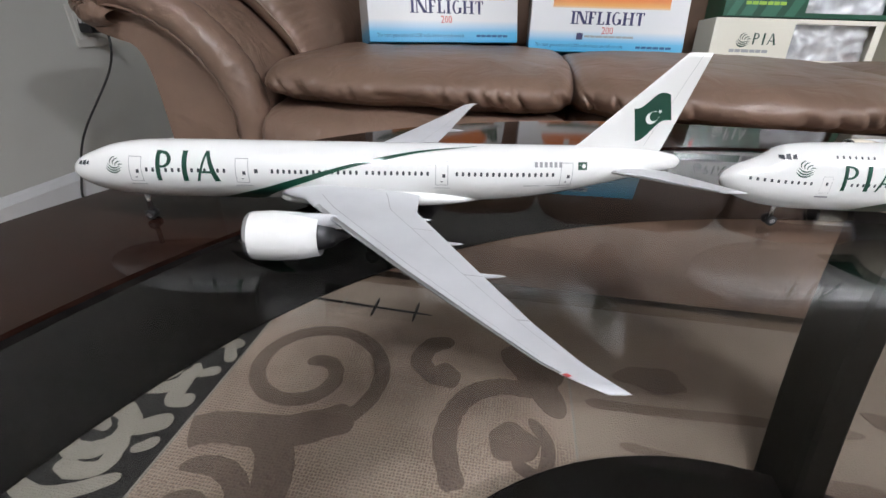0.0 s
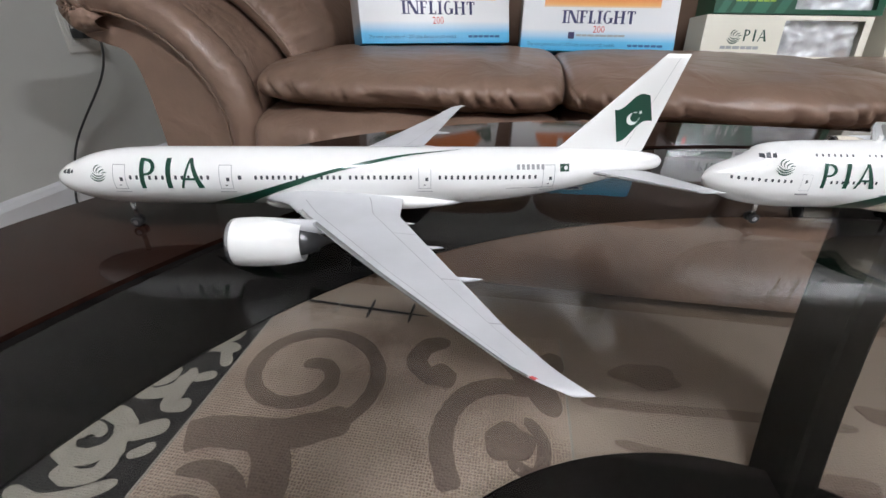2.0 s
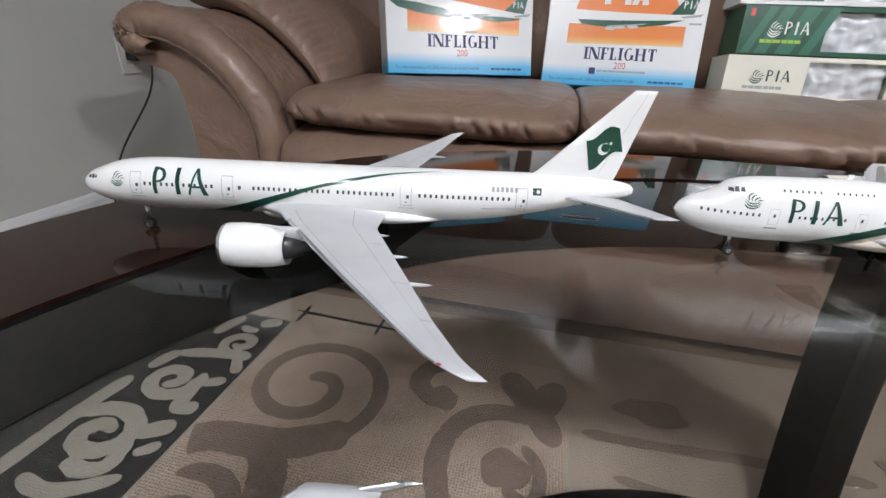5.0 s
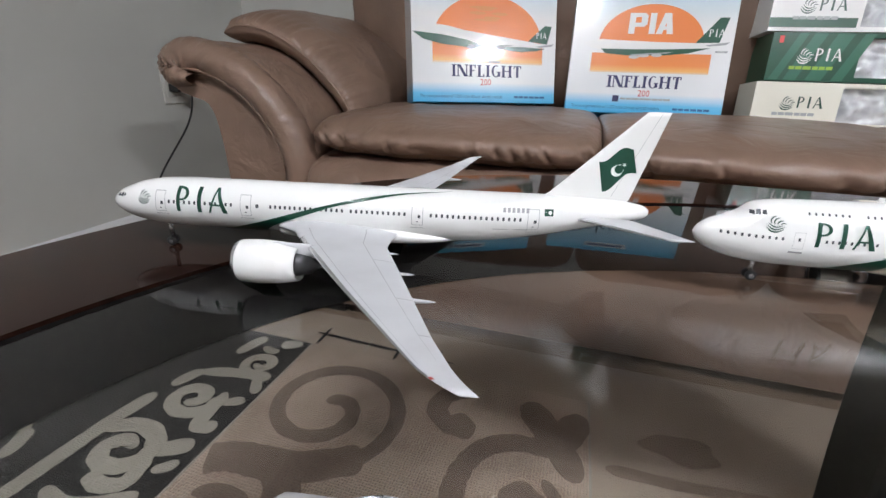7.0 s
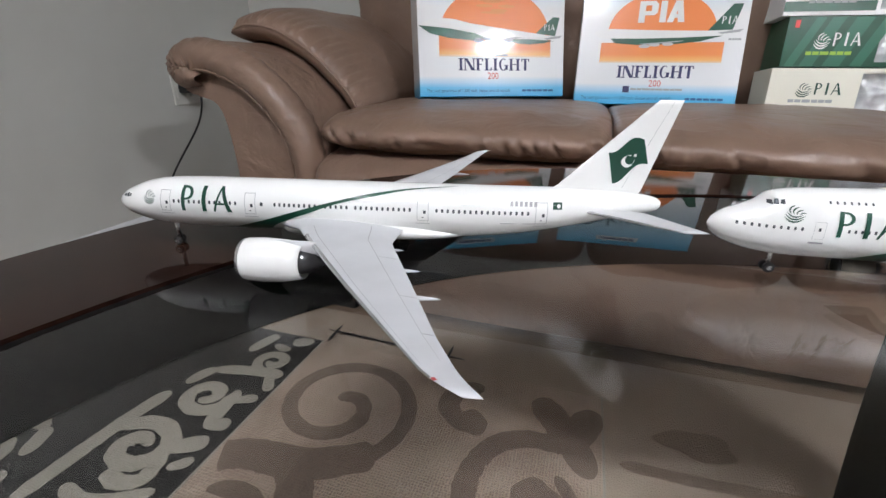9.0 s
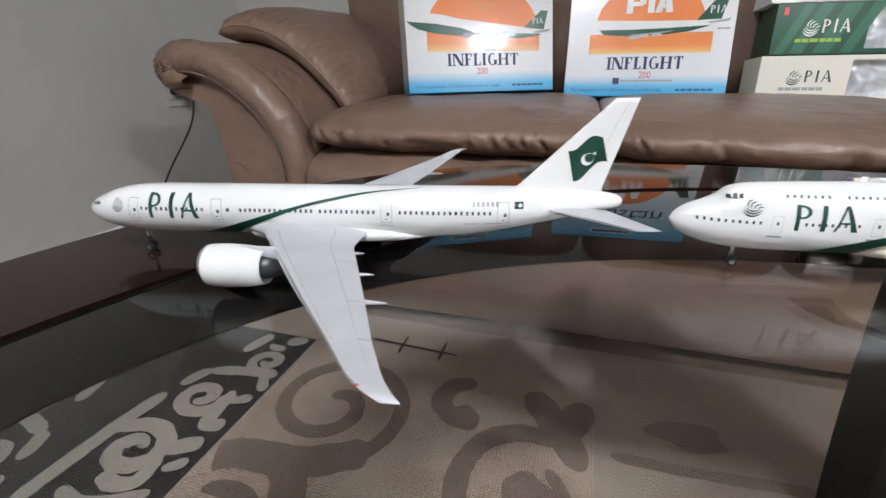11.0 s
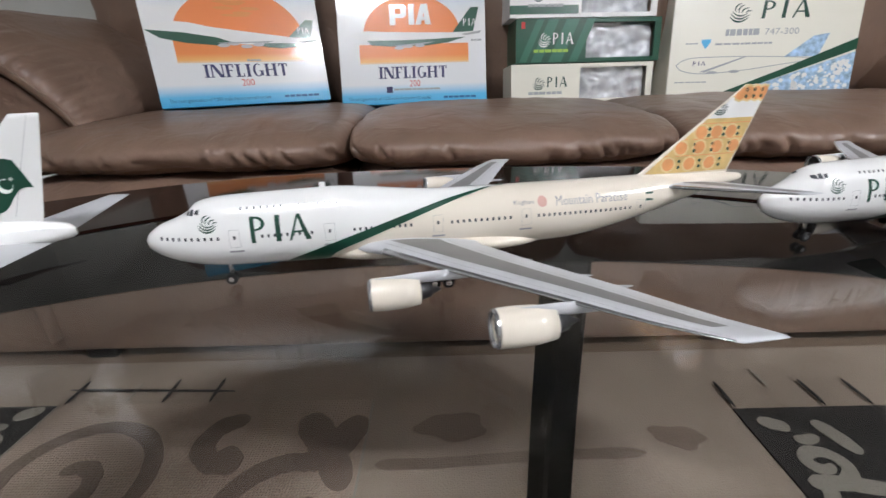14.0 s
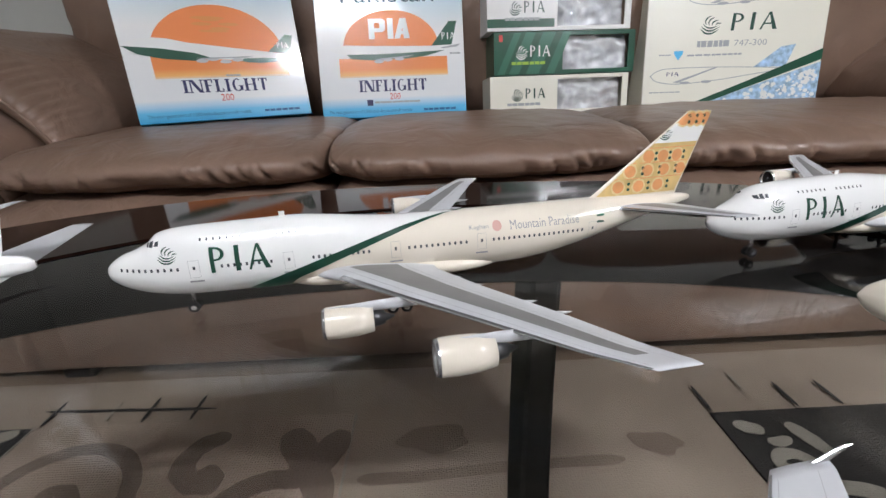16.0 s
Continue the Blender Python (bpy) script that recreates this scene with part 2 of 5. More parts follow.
def smooth_path(pts, n):
    """Points of a Catmull-Rom curve through pts."""
    P = [np.array(p, float) for p in pts]
    out = []
    for i in range(n + 1):
        s = i / n * (len(P) - 1)
        k = min(int(s), len(P) - 2)
        u = s - k
        p0, p1, p2, p3 = P[max(k - 1, 0)], P[k], P[k + 1], P[min(k + 2, len(P) - 1)]
        out.append(0.5 * (2 * p1 + (p2 - p0) * u + (2 * p0 - 5 * p1 + 4 * p2 - p3) * u * u + (3 * p1 - p0 - 3 * p2 + p3) * u ** 3))
    return out


def text_shape(word, height):
    """Flat triangles of a word: vertices from the lower left corner, and faces."""
    cu = bpy.data.curves.new("word", "FONT")
    cu.body, cu.size = word, height / 0.7
    cu.resolution_u = 2
    ob = bpy.data.objects.new("word", cu)
    scene.collection.objects.link(ob)
    me = bpy.data.meshes.new_from_object(ob.evaluated_get(bpy.context.evaluated_depsgraph_get()))
    verts = [tuple(v.co[:2]) for v in me.vertices]
    faces = [tuple(p.vertices) for p in me.polygons]
    bpy.data.objects.remove(ob)
    bpy.data.curves.remove(cu)
    bpy.data.meshes.remove(me)
    return verts, faces


def add_flat(bm, polys, place):
    """Adds flat polygons, mapped by place(a, b) to space."""
    for poly in polys:
        bm.faces.new([bm.verts.new(place(a, b)) for a, b in poly])


def add_word(bm, word, height, width, a0, b0, place):
    """Adds a word of that height, squeezed to that width, with its lower left at a0, b0."""
    verts, faces = text_shape(word, height)
    w = max(v[0] for v in verts)
    vs = [bm.verts.new(place(a0 + v[0] * width / w, b0 + v[1])) for v in verts]
    for f in faces:
        bm.faces.new([vs[k] for k in f])


def disc(ca, cb, r, n=16, ry=None):
    return [(ca + r * math.cos(2 * math.pi * k / n), cb + (ry or r) * math.sin(2 * math.pi * k / n)) for k in range(n)]


def rect(a0, a1, b0, b1):
    return [(a0, b0), (a1, b0), (a1, b1), (a0, b1)]


def name_shapes(a, b, h, lean=0.0):
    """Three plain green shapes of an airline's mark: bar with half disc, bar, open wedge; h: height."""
    def q(*pts):
        return [(a + h * (x + lean * y), b + h * y) for x, y in pts]
    out = [q((0.08, 0), (0.24, 0), (0.24, 1), (0.08, 1))]
    ring = [(0.30 + 0.34 * math.sin(math.pi * k / 8), 0.73 - 0.26 * math.cos(math.pi * k / 8)) for k in range(9)]
    inner = [(0.30 + 0.20 * math.sin(math.pi * k / 8), 0.73 - 0.18 * math.cos(math.pi * k / 8)) for k in range(9)]
    for k in range(8):
        out.append(q(ring[k], ring[k + 1], inner[k + 1], inner[k]))
    out.append(q((0.24, 0.47), (0.30, 0.47), (0.30, 0.55), (0.24, 0.55)))
    out.append(q((0.24, 0.91), (0.30, 0.91), (0.30, 0.99), (0.24, 0.99)))
    out.append(q((1.02, 0), (1.20, 0), (1.20, 1), (1.02, 1)))
    out.append(q((1.50, 0), (1.60, 0), (1.93, 1), (1.85, 1)))
    out.append(q((2.14, 0), (2.36, 0), (1.97, 1), (1.85, 1)))
    out.append(q((1.68, 0.30), (2.06, 0.30), (2.04, 0.38), (1.72, 0.38)))
    return out


def bird_shapes(a, b, h):
    """Crest beside the name: nested bowl sweeps with feathers that rise from them."""
    def sweep(pts, w):
        line = smooth_path(pts, 6)
        out = []
        for i, (p, q) in enumerate(zip(line, line[1:])):
            d = q - p
            n = np.array([-d[1], d[0]]) / max(1e-6, np.hypot(*d))
            u0, u1 = w * math.sin(math.pi * (i + 0.35) / 6.7), w * math.sin(math.pi * (i + 1.35) / 6.7)
            out.append([(a + h * x, b + h * y) for x, y in (p - n * u0, q - n * u1, q + n * u1, p + n * u0)])
        return out

    shapes = []
    for pts, w in (([(0.0, 0.28), (0.25, 0.06), (0.60, 0.04), (0.92, 0.22)], 0.045), ([(0.02, 0.42), (0.28, 0.20), (0.60, 0.17), (0.98, 0.36)], 0.040), ([(0.10, 0.52), (0.32, 0.33), (0.60, 0.30), (0.88, 0.42)], 0.036), ([(0.30, 0.46), (0.22, 0.62), (0.34, 0.80), (0.52, 0.86)], 0.036), ([(0.44, 0.42), (0.40, 0.58), (0.50, 0.72), (0.70, 0.80)], 0.036), ([(0.58, 0.40), (0.58, 0.52), (0.70, 0.62), (0.90, 0.66)], 0.036), ([(0.74, 0.42), (0.80, 0.50), (0.90, 0.52), (1.04, 0.50)], 0.030)):
        shapes += sweep(pts, w)
    return shapes


# ---- the room ----
WALL_X, BACK_Y, RIGHT_X, FRONT_Y, HIGH = -1.30, 1.66, 3.3, -2.6, 2.45
part("floor", box_bm(WALL_X - 0.1, RIGHT_X + 0.1, FRONT_Y - 0.1, BACK_Y + 0.1, -0.08, 0.0), M_floor, None, "brown carpeted floor of the living room", kind="structure")
part("ceiling", box_bm(WALL_X - 0.1, RIGHT_X + 0.1, FRONT_Y - 0.1, BACK_Y + 0.1, HIGH, HIGH + 0.1), M_ceiling, None, "plain grey painted ceiling", kind="structure")
part("wall_west", box_bm(WALL_X - 0.1, WALL_X, FRONT_Y - 0.1, BACK_Y + 0.1, 0, HIGH), M_wall, None, "plain grey painted wall", kind="structure")
part("wall_north", box_bm(WALL_X, RIGHT_X, BACK_Y, BACK_Y + 0.1, 0, HIGH), M_wall, None, "plain grey painted wall behind the sofa", kind="structure")
part("wall_east", box_bm(RIGHT_X, RIGHT_X + 0.1, FRONT_Y - 0.1, BACK_Y + 0.1, 0, HIGH), M_wall, None, "plain grey painted wall", kind="structure")
part("wall_south", box_bm(WALL_X, RIGHT_X, FRONT_Y - 0.1, FRONT_Y, 0, HIGH), M_wall, None, "plain grey painted wall", kind="structure")


def baseboard(name, m, length):
    bm = bmesh.new()
    prof = [(0, 0), (0.014, 0), (0.014, 0.062), (0.011, 0.070), (0.008, 0.078), (0.003, 0.085), (0, 0.085)]
    ends = [[bm.verts.new((s, -d, z)) for d, z in prof] for s in (0, length)]
    for k in range(len(prof)):
        j = (k + 1) % len(prof)
        bm.faces.new((ends[0][k], ends[0][j], ends[1][j], ends[1][k]))
    bm.faces.new(ends[0]), bm.faces.new(ends[1][::-1])
    bmesh.ops.recalc_face_normals(bm, faces=bm.faces)
    ob = part(name, bm, M_trim, None, "white painted moulded baseboard along the grey wall", kind="structure")
    ob.matrix_basis = m


baseboard("baseboard_west", pose(WALL_X + 0.001, FRONT_Y, 0, 0, 0, 90), BACK_Y - FRONT_Y)
baseboard("baseboard_north", pose(WALL_X + 0.016, BACK_Y - 0.001, 0), RIGHT_X - WALL_X - 0.02)

# two twin-tube lamps with added hoods: one over the near side of the table, one at its right
def pendant_light(x0, y0, z0, tube_material, half):
    lamp = thing("pendant_light", pose(x0, y0, z0), "twin-tube pendant light, switched on, with an unseen hood added to cut upward light", "lamp", "pendant lights")
    e = half + 0.06
    # unseen hood, added to keep tube light off the upper walls and ceiling
    part("added_hood_top", box_bm(-e, e, -0.17, 0.17, 0.05, 0.06, 0.002), M_trim, lamp)
    for y in (-0.17, 0.16):
        part("added_hood_side", box_bm(-e, e, y, y + 0.01, -0.05, 0.05, 0.002), M_trim, lamp)
    for x in (-e, e - 0.01):
        part("added_hood_end", box_bm(x, x + 0.01, -0.16, 0.16, -0.065, 0.05, 0.002), M_trim, lamp)
    for y in (-0.055, 0.055):
        part("tube", lathe(bmesh.new(), [(-half, 0.014), (half, 0.014)], 14, "x", (0, y, 0)), tube_material, lamp, "lit white fluorescent tube", smooth=True)
    for x in (0.05 - half, half - 0.05):
        part("rod", tube_bm([(x, 0, 0.058), (x, 0, HIGH - z0)], 0.004), M_trim, lamp)


pendant_light(0.0, -0.72, 2.02, M_tube, 0.30)
pendant_light(1.75, -0.62, 1.74, M_tubeside, 0.13)

# wall outlet, with a plug and its cord
outlet = thing("wall_outlet", pose(WALL_X, 1.27, 0.475, 0, 0, 90), "white double wall outlet plate on the grey wall", "outlet")
part("plate", box_bm(-0.057, 0.057, -0.006, 0.0, -0.057, 0.057, 0.003), M_outlet, outlet)
for x in (-0.028, 0.028):
    part("socket", box_bm(x - 0.017, x + 0.017, -0.008, -0.0062, -0.034, 0.034, 0.002), M_outlet, outlet)
    for dx in (-0.006, 0.006):
        part("slot", box_bm(x + dx - 0.0012, x + dx + 0.0012, -0.0086, -0.0081, 0.008, 0.020), M_plastic_black, outlet)
plug = thing("power_cord", pose(WALL_X, 1.25, 0.47), "black plug with a thin black cord hanging to the floor", "cable")
part("plug", box_bm(0.009, 0.05, -0.02, 0.02, -0.012, 0.014, 0.005), M_plastic_black, plug)
part("cord", tube_bm(smooth_path([(0.05, 0, 0.0), (0.085, -0.01, 0.0), (0.10, -0.02, -0.04), (0.085, -0.045, -0.12), (0.03, -0.14, -0.28), (0.02, -0.19, -0.40), (0.04, -0.22, -0.463), (0.12, -0.20, -0.466)], 40), 0.0032), M_plastic_black, plug, smooth=True)


# ---- the sofa ----
def pillow_bm(x0, x1, y0, y1, z0, z1, power=3.0, nu=56, nv=26, wrinkle=0.004, seed=0, crown=0.02, ends=2.6, pucker=0.0):
    """A stuffed leather block: rounded all round, with shallow creases along its front edge."""
    bm = bmesh.new()
    cx, cy, cz = (x0 + x1) / 2, (y0 + y1) / 2, (z0 + z1) / 2
    hx, hy, hz = (x1 - x0) / 2, (y1 - y0) / 2, (z1 - z0) / 2

    def se(c, p):
        return math.copysign(abs(c) ** (2 / p), c)

    def f(u, v):
        a, b = 2 * math.pi * u, math.pi * (v - 0.5)
        x = hx * se(math.sin(b), power * 1.1)
        k = max(1e-4, abs(math.cos(b))) ** (2 / (power * ends))
        y = hy * se(math.cos(a), power) * (0.35 + 0.65 * k) * (1 if k > 0.02 else k / 0.02)
        z = hz * se(math.sin(a), power * 0.62) * k
        if z > 0:
            z += crown * (1 - (x / hx) ** 2) * max(0.0, 1 - (y / hy) ** 2)
        q = Vector((x * 7 + seed, y * 7, z * 9))
        front = max(0.0, -y / hy)
        w = wrinkle * (noise.noise(q * 1.3) + 0.6 * noise.noise(q * 3.1))
        w += wrinkle * 1.6 * front * max(0.0, noise.noise(Vector((x * 22 + seed, 0, z * 6)))) * -1
        if pucker > 0 and front > 0:
            low = math.exp(-((z / hz + 0.15) / 0.38) ** 2)
            cell = noise.noise(Vector((x * 24 + seed * 3 + z * 14, 3.3, 1.7 + z * 2)))
            w -= pucker * front * low * max(0.0, 1 - abs(cell) / 0.16) ** 1.2
            fine = noise.noise(Vector((x * 34 + seed, z * 9, 5.1)))
            w -= pucker * 0.35 * front * low * max(0.0, 1 - abs(fine) / 0.2)
            w -= pucker * 0.7 * front * math.exp(-((z / hz + 0.50) / 0.07) ** 2)
        n = Vector((x / hx * 0.3, y / hy, z / hz)).normalized()
        return Vector((cx + x, cy + y, cz + z)) + n * w

    grid_bm(bm, f, nu, nv, close_u=True)
    bmesh.ops.remove_doubles(bm, verts=bm.verts, dist=0.0006)
    bmesh.ops.recalc_face_normals(bm, faces=bm.faces)
    return bm


sofa = thing("leather_sofa", pose(0, 0, 0), "brown leather three-seat sofa with plump cushions and rolled arms", "sofa")
SEATS = [(-0.475, 0.105), (0.105, 0.685), (0.685, 1.53)]
for n, (a, b) in enumerate(SEATS):
    part("seat_cushion", pillow_bm(a, b, 0.752, 1.40, 0.368, 0.469, 3.3, 88, 170, 0.0045, n * 9.1, 0.004, pucker=0.011), M_leather, sofa, smooth=True)
    part("front_roll", pillow_bm(a + 0.001, b - 0.001, 0.722, 1.30, 0.215, 0.392, 4.4, 72, 80, 0.005, 30 + n * 5.7, 0.0, pucker=0.004), M_leather, sofa, smooth=True)
    part("back_cushion", pillow_bm(a + 0.002 - (0.185 if n == 0 else 0), b - 0.002 + (0.185 if n == 2 else 0), 1.345, 1.60, 0.44, 0.98, 3.4, 64, 36, 0.008, 60 + n * 4.3, 0.0), M_leather, sofa, smooth=True)
part("base", box_bm(-0.50, 1.55, 0.782, 1.58, 0.03, 0.30, 0.012, 3), M_leather, sofa)
for x in (-0.45, 1.50):
    for y in (0.83, 1.52):
        part("foot", box_bm(x - 0.03, x + 0.03, y - 0.03, y + 0.03, 0.0, 0.032, 0.004), M_plastic_black, sofa)


def arm_bm(side):
    """A rolled arm: upright panel that swells out into a roll on top."""
    bm = bmesh.new()
    prof = [(0.0, 0.02), (0.0, 0.20), (0.005, 0.34), (-0.02, 0.43), (-0.07, 0.50), (-0.14, 0.555), (-0.215, 0.585), (-0.285, 0.592), (-0.335, 0.572), (-0.352, 0.535), (-0.335, 0.50), (-0.295, 0.485), (-0.255, 0.47), (-0.235, 0.42), (-0.225, 0.30), (-0.22, 0.02)]
    prof = smooth_path(prof, 60)

    def f(u, v):
        p = prof[min(60, int(round(u * 60)))]
        y = 0.800 + v * 0.765
        edge = min(v, 1 - v) * 0.765
        pull = 0.022 * max(0.0, 1 - edge / 0.03) ** 2
        x, z = p[0], p[1]
        cx, cz = -0.16, 0.42
        x += (cx - x) * pull * 3
        z += (cz - z) * pull * 1.6 if z > 0.3 else 0
        wr = 0.004 * noise.noise(Vector((x * 9, y * 9, z * 9)))
        band = max(0.0, 1 - abs(edge - 0.10) / 0.05)
        wr += 0.003 * band * noise.noise(Vector((x * 55, y * 12, z * 55)))
        rise = 0.012 * math.sin(min(1.0, v * 1.4) * math.pi / 2)
        return Vector((side * (x + wr), y, z + wr + (rise if z > 0.3 else 0)))

    grid_bm(bm, f, 60, 40)
    front = [bm.verts.new(f(i / 60, 0)) for i in range(61)]
    ctr = [bm.verts.new(Vector((side * (-0.12 if z < 0.47 else -0.16), 0.760, z))) for z in (0.02,)]
    bm.faces.new(front)
    back = [bm.verts.new(f(i / 60, 1)) for i in range(61)]
    bm.faces.new(back[::-1])
    bmesh.ops.delete(bm, geom=ctr, context="VERTS")
    bmesh.ops.triangulate(bm, faces=[x for x in bm.faces if len(x.verts) > 4])
    bmesh.ops.recalc_face_normals(bm, faces=bm.faces)
    return bm, prof


for side, x in ((1, -0.475), (-1, 1.532)):
    bm, prof = arm_bm(side)
    ob = part("arm", bm, M_leather, sofa, smooth=True)
    ob.location.x = x
    band = bmesh.new()
    run = [Vector((p[0], p[1])) for p in prof[1:47]]

    def padded(u, v):
        k = v * (len(run) - 1)
        i = min(int(k), len(run) - 2)
        c = run[i].lerp(run[i + 1], k - i)
        d = (run[min(i + 2, len(run) - 1)] - run[max(i - 1, 0)]).normalized()
        n = Vector((-d.y, d.x))
        fat = 0.036 * min(1.0, 0.35 + 6 * min(v, 1 - v))
        a = 2 * math.pi * u
        wr = 1 + 0.10 * noise.noise(Vector((k * 1.7, 4 * math.cos(a), side * 5)))
        inn = c + n * 0.034
        q = inn + n * (fat * math.cos(a) * wr)
        return Vector((side * q.x, 0.806 + 0.040 * math.sin(a) * wr, q.y + 0.006))

    grid_bm(band, padded, 22, 110, close_u=True)
    bmesh.ops.recalc_face_normals(band, faces=band.faces)
    w = part("arm_roll", band, M_leather, sofa, "padded leather roll round the arm front", smooth=True)
    w.location.x = x
    seam = []
    for i in range(2, len(run) - 2):
        d = (run[i + 1] - run[i - 1]).normalized()
        q = run[i] + Vector((-d.y, d.x)) * 0.060
        seam.append((side * q.x, 0.779, q.y + 0.006))
    w = part("welt", tube_bm(seam, 0.0035), M_leather, sofa, "stitched leather piping round the arm front", smooth=True)
    w.location.x = x
    spine = [Vector(p) for p in smooth_path([(0.022, 0.440), (-0.005, 0.488), (-0.065, 0.548), (-0.135, 0.598), (-0.205, 0.628), (-0.270, 0.634), (-0.315, 0.618)], 60)]
    pil = bmesh.new()

    def draped(u, v):
        k = v * 60
        i = min(int(k), 59)
        c = spine[i].lerp(spine[i + 1], k - i)
        d = (spine[min(i + 3, 60)] - spine[max(i - 3, 0)]).normalized()
        n = Vector((d.y, -d.x))
        if n.y < 0:
            n = -n
        a = 2 * math.pi * u
        end = max(0.0, 1 - abs(2 * v - 1) ** 5) ** 0.5
        run_y = math.copysign(abs(math.cos(a)) ** 0.55, math.cos(a))
        up = math.copysign(abs(math.sin(a)) ** 0.8, math.sin(a))
        fold = noise.noise(Vector((k * 0.42, side * 3.0, 2.0)))
        near = max(0.0, (-run_y - 0.6) / 0.4)
        crease = 0.007 * near * max(0.0, 1 - abs(fold) / 0.25)
        soft = 0.006 * noise.noise(Vector((k * 0.11, run_y * 2.2, side * 7.0)))
        q = c + n * (up * end * (0.048 + soft + 0.012 * (1 + run_y)) - (crease if up > 0 else 0.0))
        y = 1.235 + 0.300 * run_y * (0.90 + 0.10 * end) + 0.015 * math.sin(v * 3.0)
        return Vector((side * q.x, y, q.y))

    grid_bm(pil, draped, 72, 100, close_u=True)
    bmesh.ops.recalc_face_normals(pil, faces=pil.faces)
    o = part("arm_pad", pil, M_leather, sofa, "plump leather pad on top of the arm", smooth=True)
    o.location.x = x
    edge = [(side * (p.x + 0.0), 0.936 + 0.015 * math.sin(i / 60 * 3.0) + 0.03 * (1 - max(0.0, 1 - abs(i / 30 - 1) ** 5) ** 0.5), p.y) for i, p in enumerate(spine)]
    o = part("pad_welt", tube_bm(edge, 0.0032), M_leather, sofa, "stitched leather piping round the pad", smooth=True)
    o.location.x = x

# ---- rug ----
RUG_TOP = 0.010
rug = tagged(new("patterned_rug"), "patchwork rug with tan, charcoal and cream scroll panels", "rug")
part("rug_base", box_bm(-0.95, 1.35, -1.0, 0.772, 0.001, 0.007, 0.002), M_ruggrey, rug)
part("tan_panel", box_bm(-0.412, 0.138, -0.95, 0.648, 0.0072, RUG_TOP), M_rugtan, rug)
part("grey_panel", box_bm(0.142, 0.735, -0.95, 0.648, 0.0072, RUG_TOP), M_ruggrey, rug)
part("dark_panel", box_bm(-0.93, -0.416, -0.95, 0.648, 0.0072, RUG_TOP), M_rugdark, rug, "charcoal panel of the rug")
part("dark_panel", box_bm(0.739, 1.33, -0.95, 0.606, 0.0072, RUG_TOP), M_rugdark, rug, "charcoal panel of the rug")


def stroke_bm(pts, widths, z0=RUG_TOP + 0.0004, z1=RUG_TOP + 0.0013):
    """A raised band of pile along a curve, with rounded ends."""
    bm = bmesh.new()
    P = [np.array(p, float) for p in pts]
    rows = []
    n = len(P)
    for i, p in enumerate(P):
        d = P[min(i + 1, n - 1)] - P[max(i - 1, 0)]
        d = d / max(1e-9, np.hypot(*d))
        w = widths(i / (n - 1)) / 2 * (1 + 0.16 * noise.noise(Vector((p[0] * 90, p[1] * 90, 0))) + 0.08 * noise.noise(Vector((p[0] * 300, p[1] * 300, 4))))
        s = np.array([-d[1], d[0]]) * w
        a, b = p + s, p - s
        rows.append([bm.verts.new((*a, z0)), bm.verts.new((*(a * 0.98 + p * 0.02), z1)), bm.verts.new((*(b * 0.98 + p * 0.02), z1)), bm.verts.new((*b, z0))])
    for a, b in zip(rows, rows[1:]):
        for j in range(3):
            bm.faces.new((a[j], a[j + 1], b[j + 1], b[j]))
    for r in (rows[0], rows[-1]):
        bm.faces.new(r)
    bmesh.ops.recalc_face_normals(bm, faces=bm.faces)
    return bm


def round_ends(w, tip=0.08, base=0.25):
    return lambda u: w * max(base, math.sqrt(max(0.0, 1 - max(0.0, 1 - u / tip, 1 - (1 - u) / tip) ** 2)))


def spiral(cx, cy, r0, r1, turns, start, squash=1.0, n=70):
    """Points from the eye of a scroll outwards."""
    return [(cx + (r0 + (r1 - r0) * i / n) * math.cos(radians(start) + 2 * math.pi * turns * i / n), cy + squash * (r0 + (r1 - r0) * i / n) * math.sin(radians(start) + 2 * math.pi * turns * i / n)) for i in range(n + 1)]


def motif(name, pts, w, material, tip=0.08, base=0.25, lift=0.0):
    part(name, stroke_bm(pts, round_ends(w, tip, base), RUG_TOP + 0.0004 + lift, RUG_TOP + 0.0013 + lift), material, rug)


def blob(name, cx, cy, rx, ry, material, turn=0.0, wob=0.12, lift=0.0005):
    bm = bmesh.new()
    lathe(bm, [(RUG_TOP + 0.0004, 1.0), (RUG_TOP + 0.0013 + lift, 0.97)], 28, "z")
    for v in bm.verts:
        a = math.atan2(v.co.y, v.co.x)
        k = 1 + wob * math.sin(3 * a + cx * 40) * 0.6 + wob * 0.5 * math.sin(5 * a + cy * 60)
        x, y = v.co.x * rx * k, v.co.y * ry * k
        c, s = math.cos(radians(turn)), math.sin(radians(turn))
        v.co.x, v.co.y = cx + x * c - y * s, cy + x * s + y * c
    bmesh.ops.recalc_face_normals(bm, faces=bm.faces)
    part(name, bm, material, rug)


# great brown scroll with its stem, and its neighbours on the tan panel
motif("scroll", [(-0.286 + r * math.cos(a), 0.492 + 0.95 * r * math.sin(a)) for r, a in ((0.012 + 0.120 * (1 - (1 - i / 90) ** 1.45), radians(120 - 590 * i / 90)) for i in range(91))], 0.026, M_rugbrown)
motif("stem", smooth_path([(-0.185, 0.415), (-0.27, 0.372), (-0.36, 0.362), (-0.40, 0.345)], 24), 0.055, M_rugbrown, 0.05, 0.6, 0.0004)
motif("stem", smooth_path([(-0.30, 0.370), (-0.265, 0.335), (-0.245, 0.27), (-0.25, 0.16)], 24), 0.05, M_rugbrown, 0.05, 0.6, 0.0008)
motif("scroll", spiral(-0.33, 0.235, 0.010, 0.075, 1.3, 20, 1.0), 0.03, M_rugbrown)
